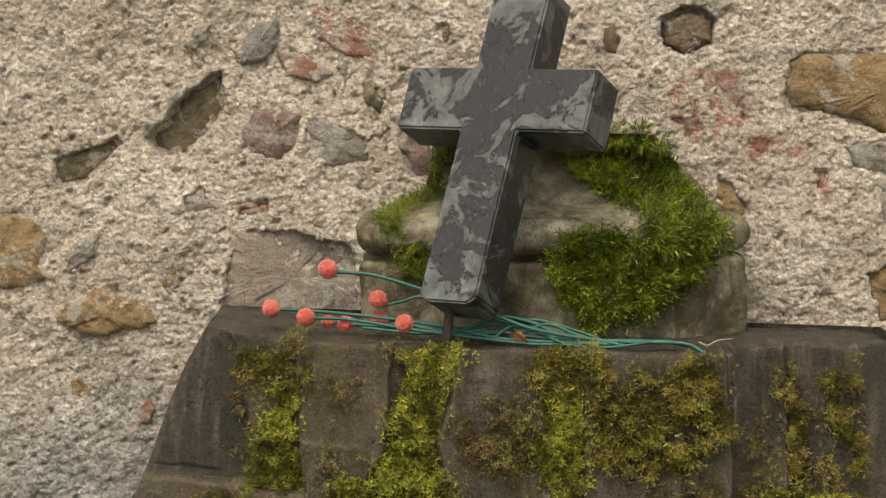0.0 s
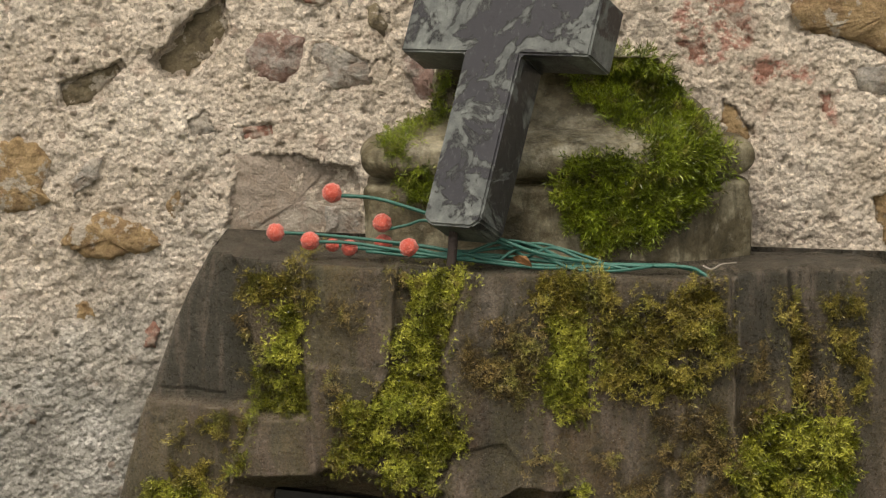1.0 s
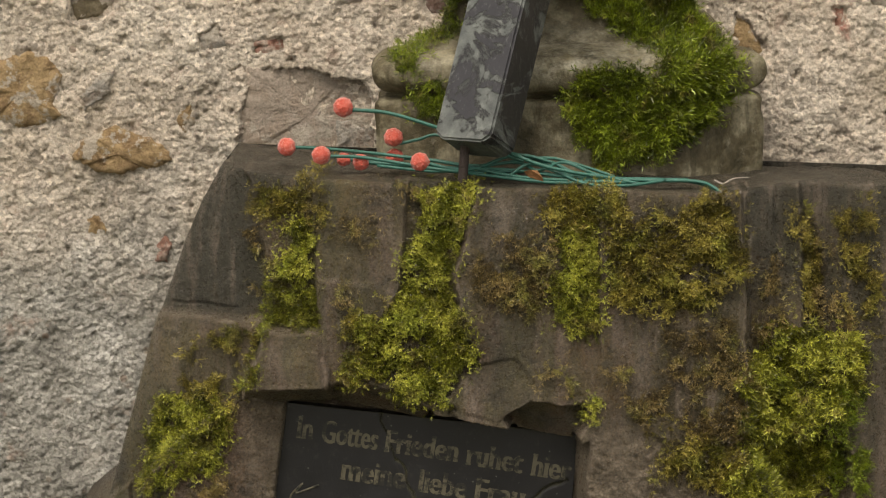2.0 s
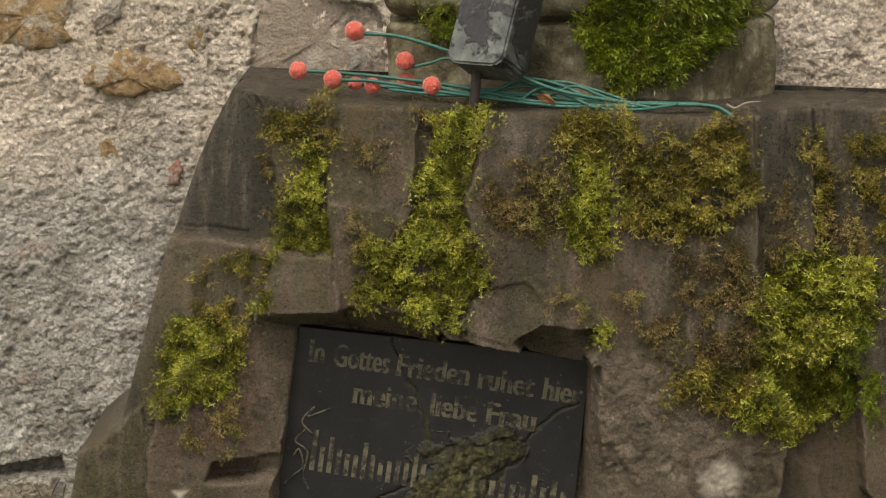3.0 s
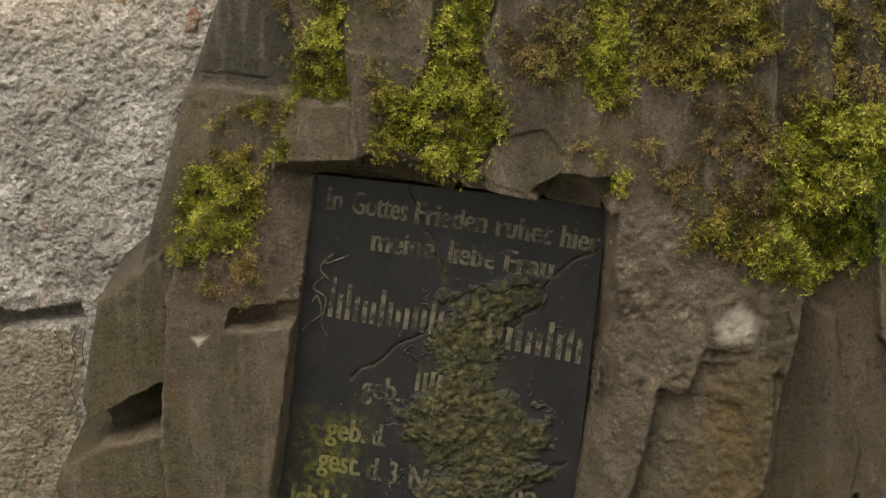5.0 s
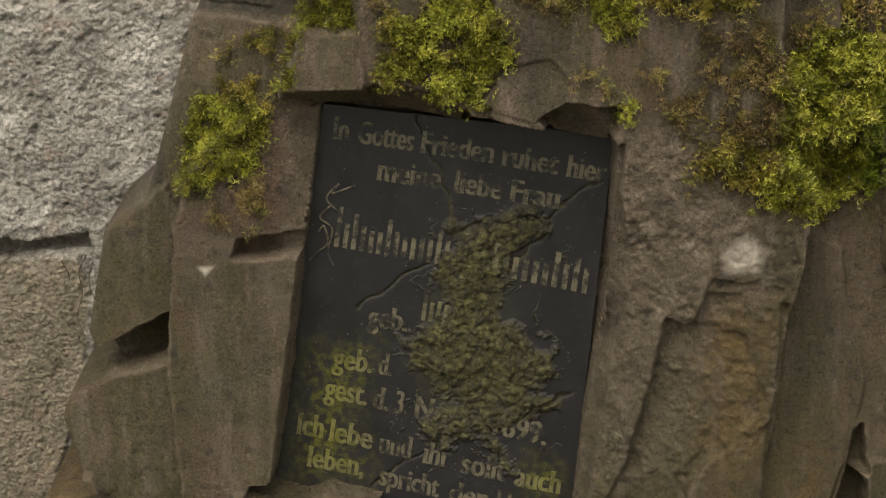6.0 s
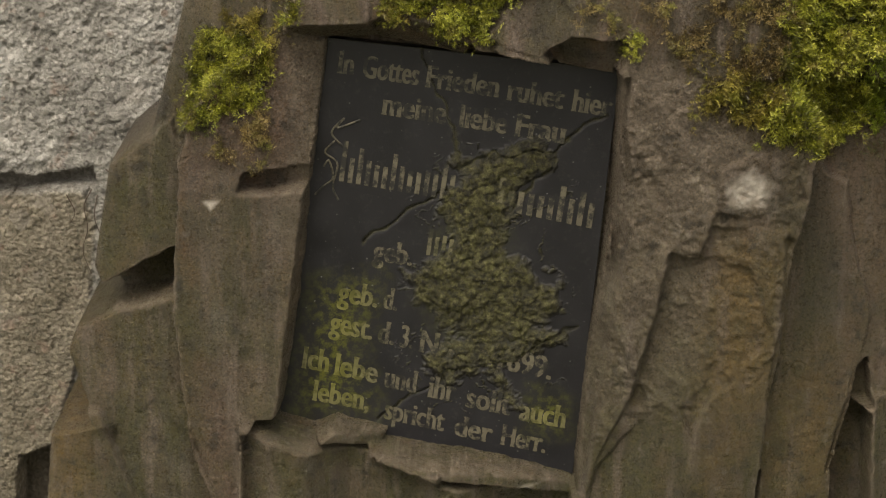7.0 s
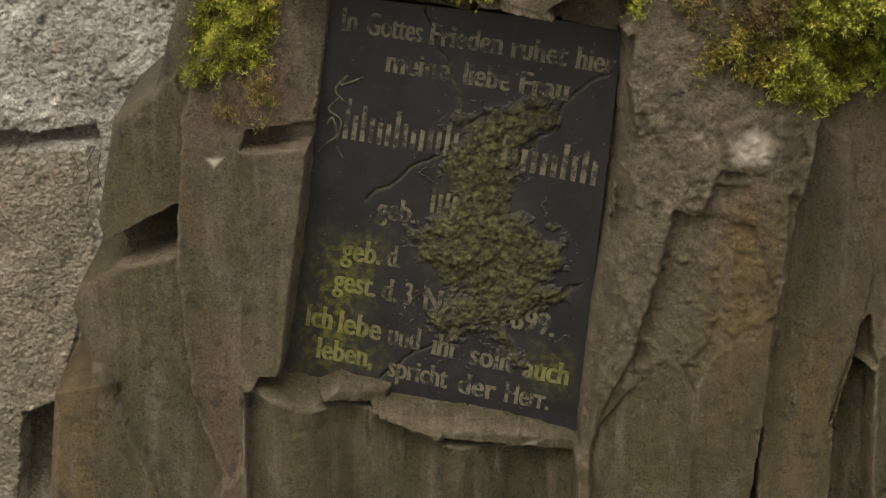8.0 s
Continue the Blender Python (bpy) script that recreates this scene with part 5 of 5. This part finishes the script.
# ---- plaque ----
PY = 0.050
QUAD = [(-0.1856, 0.0500, 1.0188), (0.1307, 0.0500, 0.9837), (0.0853, 0.0500, 0.4926), (-0.2492, 0.0500, 0.5778)]
tl, tr, br, bl = (np.array(q) for q in QUAD)
pu, pw = np.meshgrid(np.linspace(0, 1, 240), np.linspace(0, 1, 340))
PP = (tl * (1 - pu[..., None]) + tr * pu[..., None]) * (1 - pw[..., None]) + (bl * (1 - pu[..., None]) + br * pu[..., None]) * pw[..., None]
qx, qz = PP[..., 0], PP[..., 2]
CRUST = [
    [(-0.044, 0.877), (-0.004, 0.891), (0.046, 0.904), (0.062, 0.883), (0.028, 0.849), (0.009, 0.822), (0.013, 0.776), (0.048, 0.756), (0.076, 0.740), (0.064, 0.703), (0.029, 0.679), (-0.022, 0.668), (-0.073, 0.678), (-0.095, 0.715), (-0.104, 0.742), (-0.079, 0.762), (-0.053, 0.789), (-0.072, 0.822)],
    [(-0.066, 0.668), (0.010, 0.679), (0.074, 0.682), (0.065, 0.655), (0.011, 0.641), (0.030, 0.586), (0.011, 0.579), (-0.009, 0.634), (-0.060, 0.613), (-0.092, 0.640)],
]
qxx, qzz = qx + 0.03 * (fbm(qx, qz, 0.03, 4, 61) - 0.5), qz + 0.03 * (fbm(qx, qz, 0.03, 4, 62) - 0.5)
crust = np.maximum(soft_mask(CRUST[0], 0.012, 1.0, qxx, qzz), soft_mask(CRUST[1], 0.010, 0.75, qxx, qzz))
crust = np.clip((crust - 0.30) * 1.6 + 2.2 * (fbm(qx, qz, 0.014, 5, 63, 0.7) - 0.53), 0, 1) * (crust > 0.12)
ridge = np.abs(fbm(qxx, qzz, 0.035, 4, 67) - 0.5)
web = soft_mask([(-0.103, 0.867), (-0.016, 0.926), (0.077, 0.907), (0.096, 0.842), (0.100, 0.669), (0.076, 0.579), (0.011, 0.544), (-0.080, 0.557), (-0.124, 0.612), (-0.117, 0.722)], 0.03, 1.0, qx, qz)
thin = np.clip(1 - ridge / 0.010, 0, 1) * np.clip(web * 2 - 1, 0, 1) * 0.8 * (fbm(qx, qz, 0.02, 3, 69) > 0.44)
lump, tone_ = worley(qxx, qzz, 0.010, 64)
lump2, _ = worley(qx, qz, 0.006, 65)
lift = crust * (0.0010 + 0.006 * np.sqrt(np.maximum(0, 0.5 - lump * lump)) * (0.3 + tone_) + 0.0035 * np.maximum(0, 0.7 - lump2))
lift += crust * (fbm(qx, qz, 0.02, 5, 66, 0.65) - 0.55) * 0.012
crust = np.maximum(crust, thin)
for line in ([(0.126, 0.930), (0.092, 0.915), (0.062, 0.881), (0.028, 0.842), (0.009, 0.822)], [(0.062, 0.883), (-0.010, 0.886), (-0.044, 0.871)], [(-0.060, 0.848), (-0.104, 0.818), (-0.142, 0.782)], [(0.087, 0.689), (0.030, 0.648), (-0.054, 0.634), (-0.092, 0.606), (-0.131, 0.574)], [(-0.093, 1.014), (-0.078, 0.986), (-0.053, 0.938), (-0.044, 0.877)]):
    d = near(line, qxx, qzz, 0.006, closed=False)
    lift -= 0.005 * np.clip(1 - d / 0.0026, 0, 1)
    crust = np.maximum(crust, 0.6 * np.clip(1 - d / 0.003, 0, 1))


def alga_at(x, z):
    g = np.maximum(soft_mask([(-0.206, 0.741), (-0.129, 0.748), (-0.150, 0.647), (-0.131, 0.577), (-0.235, 0.577), (-0.227, 0.646)], 0.04, 1.0, x, z), soft_mask([(0.036, 0.614), (0.082, 0.600), (0.082, 0.551), (0.031, 0.558)], 0.03, 1.0, x, z))
    g = np.maximum(g, soft_mask([(-0.078, 0.841), (0.009, 0.894), (0.065, 0.888), (0.028, 0.822), (0.068, 0.669), (0.030, 0.641), (-0.066, 0.640), (-0.117, 0.708)], 0.03, 0.45, x, z))
    return np.clip(g * 1.4 - 0.4, 0, 1)


pverts = np.stack([qx, PY - lift, qz], -1).reshape(-1, 3)
plaque = new("inscribed_plaque")
tagged(plaque, "cracked black memorial plaque with worn gilt lettering and lichen", "plaque")
base = len(pverts)
edge = np.concatenate([np.arange(240), 239 + 240 * np.arange(1, 340), 240 * 339 + np.arange(238, -1, -1), 240 * np.arange(338, 0, -1)])
rim = pverts[edge].copy()
rim[:, 1] = PY + 0.015
k = np.arange(len(edge))
rimf = np.stack([edge, base + k, base + np.roll(k, -1), np.roll(edge, -1)], -1)
mesh_object("slab", np.vstack([pverts, rim]), np.vstack([grid_faces(340, 240)[:, ::-1], rimf]), PLAQUE, plaque,
            attrs={"crust": np.append(crust.ravel(), np.zeros(len(rim))), "alga": np.append(alga_at(qx, qz).ravel(), np.zeros(len(rim)))})
UPV = (tl - bl) / np.linalg.norm(tl - bl)


def letters(text, x0, z0, x1, z1, height):
    """One word of the inscription along its baseline: heavy upright letters with slab serifs."""
    me = GLYPHS[text]
    co = np.array([v.co[:] for v in me.vertices])
    tris = [tuple(f.vertices) for f in me.polygons]
    uses = collections.Counter(tuple(sorted((f[i], f[(i + 1) % len(f)]))) for f in tris for i in range(len(f)))
    serifs = []
    for (i, j), k in uses.items():
        p, q = co[i], co[j]
        wide = abs(p[0] - q[0])
        if k == 1 and abs(p[1] - q[1]) < 0.004 and 0.05 < wide < 0.17 and (abs(p[1]) < 0.03 or p[1] > 0.42):
            lo, hi = min(p[0], q[0]) - 0.055, max(p[0], q[0]) + 0.055
            b0, b1 = (p[1], p[1] + 0.055) if p[1] < 0.2 else (p[1] - 0.055, p[1])
            serifs.append([(lo, b0, 0), (hi, b0, 0), (hi, b1, 0), (lo, b1, 0)])
    layers = [co + np.array([h, 0, 0]) for h in (-0.035, 0.0, 0.035)] + [np.array(q) for q in serifs]
    faces, base = [], 0
    for k, v in enumerate(layers):
        faces += [tuple(base + i for i in f) for f in (tris if k < 3 else [(0, 1, 2, 3)])]
        base += len(v)
    level = np.concatenate([np.full(len(v), min(k, 3)) for k, v in enumerate(layers)])
    all_co = np.concatenate(layers)
    a, b = np.array((x0, PY, z0)), np.array((x1, PY, z1))
    left, right = all_co[:, 0].min(), all_co[:, 0].max()
    out = a + (b - a) * ((all_co[:, :1] - left) / (right - left)) + UPV * all_co[:, 1:2] * height * 1.2 / 0.70
    out[:, 1] = PY - 0.0008 - 0.0002 * level
    return mesh_object("lettering", out, faces, LETTER, plaque, smooth=False, attrs={"alga": alga_at(out[:, 0], out[:, 2])})


WORDS = [
    ("In", -0.1769, 0.9799, -0.1589, 0.9774, 0.0210),
    ("Gottes", -0.1499, 0.9752, -0.0884, 0.9662, 0.0210),
    ("Frieden", -0.0811, 0.9644, -0.0007, 0.9528, 0.0210),
    ("ruhet", 0.0076, 0.9502, 0.0693, 0.9400, 0.0210),
    ("hier", 0.0784, 0.9382, 0.1220, 0.9313, 0.0210),
    ("meine", -0.1293, 0.9335, -0.0588, 0.9226, 0.0215),
    ("liebe", -0.0449, 0.9200, 0.0079, 0.9116, 0.0215),
    ("Frau", 0.0163, 0.9097, 0.0717, 0.9006, 0.0215),
    ("geb.", -0.1415, 0.7646, -0.0969, 0.7582, 0.0215),
    ("geb.", -0.1814, 0.7149, -0.1366, 0.7085, 0.0220),
    ("d.", -0.1302, 0.7073, -0.1141, 0.7047, 0.0220),
    ("gest.", -0.1914, 0.6789, -0.1426, 0.6693, 0.0225),
    ("d.", -0.1370, 0.6665, -0.1182, 0.6634, 0.0225),
    ("3.", -0.1118, 0.6614, -0.0968, 0.6587, 0.0225),
    ("Novbr.", -0.0900, 0.6556, -0.0071, 0.6388, 0.0225),
    ("1899.", -0.0014, 0.6361, 0.0602, 0.6224, 0.0225),
    ("Ich", -0.2233, 0.6351, -0.1923, 0.6297, 0.0225),
    ("lebe", -0.1867, 0.6273, -0.1376, 0.6167, 0.0225),
    ("und", -0.1300, 0.6127, -0.0933, 0.6052, 0.0225),
    ("ihr", -0.0801, 0.6009, -0.0486, 0.5942, 0.0225),
    ("sollt", -0.0372, 0.5889, 0.0141, 0.5783, 0.0225),
    ("auch", 0.0237, 0.5730, 0.0770, 0.5632, 0.0225),
    ("leben,", -0.2120, 0.5957, -0.1475, 0.5831, 0.0215),
    ("spricht", -0.1304, 0.5738, -0.0619, 0.5579, 0.0215),
    ("der", -0.0505, 0.5538, -0.0066, 0.5439, 0.0215),
    ("Herr.", 0.0029, 0.5427, 0.0546, 0.5320, 0.0215),
]
sources = {}
for text in sorted({w[0] for w in WORDS}):
    cu = bpy.data.curves.new("lettering", "FONT")
    cu.body, cu.offset, cu.resolution_u = text, 0.004, 3
    sources[text] = new("lettering_source", cu)
graph = bpy.context.evaluated_depsgraph_get()
GLYPHS = {text: bpy.data.meshes.new_from_object(ob.evaluated_get(graph)) for text, ob in sources.items()}
for ob in sources.values():
    bpy.data.objects.remove(ob)
for word in WORDS:
    letters(*word)


def name_bars(start, stop, height, tall):
    """Plain upright bars where a name stands, two stems to a letter, high or low as its letters are."""
    a, b = np.array(start), np.array(stop)
    for i, size in enumerate(tall):
        for lo, hi in ((0.06, 0.34), (0.56, 0.84)):
            p, q = a + (b - a) * (i + lo) / len(tall), a + (b - a) * (i + hi) / len(tall)
            up = UPV * height * (size if lo < 0.1 else min(size, 0.8))
            v = np.array([p, q, q + up, p + up])
            v[:, 1] = PY - 0.0012
            mesh_object("lettering_bar", v, [(0, 1, 2, 3)], LETTER, plaque, smooth=False, attrs={"alga": alga_at(v[:, 0], v[:, 2])})


name_bars((-0.1780, 0.0500, 0.8570), (-0.0484, 0.0500, 0.8345), 0.036, (1.3, 1.15, 0.7, 1.15, 0.7, 0.75, 1.1))
name_bars((-0.0044, 0.0500, 0.8257), (0.1065, 0.0500, 0.8024), 0.036, (1.1, 0.7, 0.7, 1.15, 1.1))
name_bars((-0.0818, 0.0500, 0.7714), (-0.0500, 0.0500, 0.7668), 0.028, (1.1, 0.9))
for pts in ([(-0.1715, 0.0490, 0.8965), (-0.1837, 0.0490, 0.9125), (-0.1697, 0.0490, 0.9286), (-0.1774, 0.0490, 0.9177), (-0.1524, 0.0490, 0.9268)], [(-0.1807, 0.0490, 0.9029), (-0.1915, 0.0490, 0.8899), (-0.1780, 0.0490, 0.8770), (-0.1835, 0.0490, 0.8509), (-0.1775, 0.0490, 0.8346)],
            [(-0.2037, 0.0490, 0.8410), (-0.1941, 0.0490, 0.8509), (-0.1833, 0.0490, 0.8607), (-0.1873, 0.0490, 0.8802), (-0.1937, 0.0490, 0.8737)]):
    ob = part("flourish", tube(pts, 0.0011, 5), LETTER, plaque, smooth=True)

# ---- moss: many small leafy shoots on each patch ----
def moss_patch(kind, poly, cover, long, thick, seed):
    tree = PLINTH_TREE if kind == "deep" and poly[0][1] > 1.2 else ROCK_TREE
    rs = np.random.RandomState(seed)
    p = np.array(poly)
    lo, hi = p.min(0) - 0.008, p.max(0) + 0.008
    area = np.prod(hi - lo)
    n = int(area / {"bright": 0.00150, "olive": 0.00155, "brown": 0.0019, "deep": 0.0016}[kind] ** 2)
    x, z = lo[0] + rs.rand(n) * (hi[0] - lo[0]), lo[1] + rs.rand(n) * (hi[1] - lo[1])
    wx_, wz_ = x + 0.046 * (fbm(x, z, 0.025, 5, 81, 0.7) - 0.5), z + 0.046 * (fbm(x, z, 0.025, 5, 82, 0.7) - 0.5)
    clump = fbm(x, z, 0.016, 3, 83 + seed % 5)
    gap = fbm(x, z, 0.045, 4, 87, 0.65)
    keep = inside(poly, wx_, wz_) & (clump > 0.70 - 0.50 * cover) & (gap > 0.52 - 0.22 * cover) | (near(poly, wx_, wz_, 0.016) < 0.011) & (rs.rand(n) < 0.10 * cover)
    x, z, clump = x[keep], z[keep], clump[keep]
    P, N = [], []
    mid_y, fall = (0.13, 0.12) if tree is PLINTH_TREE else (0.01, 0.20 + 0.5 * (1.05 - float(p[:, 1].mean())))
    for a, b in zip(x.tolist(), z.tolist()):
        loc, nor, _, _ = tree.ray_cast(Vector((a * 1.2, mid_y - 0.5, b + fall * 0.5)), Vector((-a * 0.4, 1, -fall)).normalized())
        if loc is not None:
            P.append(loc[:])
            N.append(nor[:] if nor[1] < 0 else (-nor)[:])
        else:
            P.append((0, 9, 0))
            N.append((0, -1, 0))
    if not P:
        return
    P, N = np.array(P), np.array(N)
    good = P[:, 1] < 0.3
    P, N, clump = P[good], N[good], clump[good]
    n = len(P)
    N = N * 0.7 + np.array([0, -0.45, 0.10])
    axis = N + 0.55 * rs.randn(n, 3)
    axis /= np.linalg.norm(axis, axis=1)[:, None]
    P = P + N * (1.35 * thick * np.clip((clump - 0.3) * 2.6, 0, 1) * rs.rand(n))[:, None]
    size = {"bright": 0.0050, "olive": 0.0052, "brown": 0.0060, "deep": 0.0068}[kind] * long * (0.6 + 0.8 * rs.rand(n))
    side = np.cross(axis, rs.randn(n, 3))
    side /= np.linalg.norm(side, axis=1)[:, None]
    other = np.cross(axis, side)
    leaves = 7 if kind != "brown" else 6
    V, T = [], []
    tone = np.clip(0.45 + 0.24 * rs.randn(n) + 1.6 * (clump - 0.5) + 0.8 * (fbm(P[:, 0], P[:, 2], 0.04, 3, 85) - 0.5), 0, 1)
    for k in range(leaves):
        h = k / (leaves - 1)
        a = k * 2.4 + rs.rand(n) * 0.8
        out = side * np.cos(a)[:, None] + other * np.sin(a)[:, None]
        root = P + axis * (size * h * 0.8)[:, None]
        tipd = out * (0.80 - 0.50 * h) + axis * (0.50 + 0.60 * h) + 0.15 * rs.randn(n, 3)
        ln = size * (0.72 - 0.15 * h)
        wd = np.cross(out, axis) * (ln * {"bright": 0.125, "olive": 0.115, "brown": 0.095, "deep": 0.085}[kind])[:, None]
        tip = root + tipd * ln[:, None]
        belly = root + tipd * (ln * 0.45)[:, None] + axis * (ln * 0.06)[:, None]
        V.append(np.stack([root, belly + wd, tip, belly - wd], 1))
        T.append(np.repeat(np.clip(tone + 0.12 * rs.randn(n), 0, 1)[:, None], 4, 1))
    V, T = np.concatenate(V).reshape(-1, 3), np.concatenate(T).reshape(-1)
    F = np.arange(len(V)).reshape(-1, 4)
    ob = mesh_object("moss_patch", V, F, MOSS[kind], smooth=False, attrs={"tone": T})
    where = "the plinth" if tree is PLINTH_TREE else "the headstone"
    look_of = {"bright": "bright yellow-green cushion moss", "olive": "olive green tufted moss", "brown": "thin brownish dry moss strands", "deep": "deep green shaggy moss"}[kind]
    tagged(ob, look_of + " growing on " + where, "moss", kind="stuff")


for k, spec in enumerate(MOSSES):
    moss_patch(*spec, 100 + k)


# ---- small things: roots on the wall, a pale twig, drops of water ----
ROOT = plain_material("dry_root", (0.085, 0.062, 0.045), 0.9, 0.3, 90)
DROP, dt, db = material("water_drop", 0.03, spec=0.9)
db.inputs["Base Color"].default_value = (0.55, 0.55, 0.55, 1)
db.inputs["Transmission Weight"].default_value = 0.6
TWIG = plain_material("pale_twig", (0.27, 0.24, 0.20), 0.8, 0.3, 120)
roots = new("dry_roots")
tagged(roots, "thin dry brown roots hanging down the rubble wall", "roots")
for pts in ([(-0.4977, 0.3000, 0.7695), (-0.5079, 0.3000, 0.7478), (-0.5043, 0.2950, 0.7203), (-0.5114, 0.2950, 0.6910), (-0.5024, 0.2950, 0.6616)], [(-0.4791, 0.3000, 0.7948), (-0.4660, 0.3000, 0.7805), (-0.4556, 0.2950, 0.7641)],
            [(-0.5293, 0.3000, 0.7621), (-0.5201, 0.3000, 0.7404), (-0.5257, 0.3000, 0.7258)], [(-0.4911, 0.3000, 0.7623), (-0.4952, 0.2950, 0.7349), (-0.4862, 0.2950, 0.7058)], [(-0.4824, 0.2950, 0.6395), (-0.4933, 0.2950, 0.6320), (-0.4870, 0.2950, 0.6172)]):
    part("root", tube(pts, 0.0008, 5, 0.5), ROOT, roots, smooth=True)
twig = part("pale_twig", tube([(0.2727, 0.0500, 1.2622), (0.2824, 0.0500, 1.2585), (0.2931, 0.0500, 1.2640), (0.3094, 0.0550, 1.2651)], 0.0016, 6, 0.4), TWIG, smooth=True)
tagged(twig, "short pale splinter of wood beside the wires", "twig")
rs = np.random.RandomState(5)
dv, df = [], []
unit = bmesh.new()
bmesh.ops.create_icosphere(unit, subdivisions=1, radius=1.0)
uv_ = np.array([v.co[:] for v in unit.verts])
uf_ = np.array([[v.index for v in f.verts] for f in unit.faces])
unit.free()
spots = [m for m in bpy.data.objects if m.name.startswith("moss_patch")]
for ob in spots:
    me = ob.data
    for k in rs.randint(0, len(me.vertices), max(2, len(me.vertices) // 2600)):
        dv.append(np.array(me.vertices[int(k)].co) + uv_ * (0.0004 + 0.0006 * rs.rand()))
for k in range(45):
    i, j = rs.randint(5, 335), rs.randint(5, 235)
    dv.append(np.array([qx[i, j], PY - lift[i, j] - 0.0003, qz[i, j]]) + uv_ * (0.0003 + 0.0006 * rs.rand() ** 2))
df = np.concatenate([uf_ + k * len(uv_) for k in range(len(dv))])
drops = mesh_object("water_drops", np.concatenate(dv), df, DROP)
tagged(drops, "tiny clear water drops hanging on the moss and plaque", "water drops", kind="stuff")
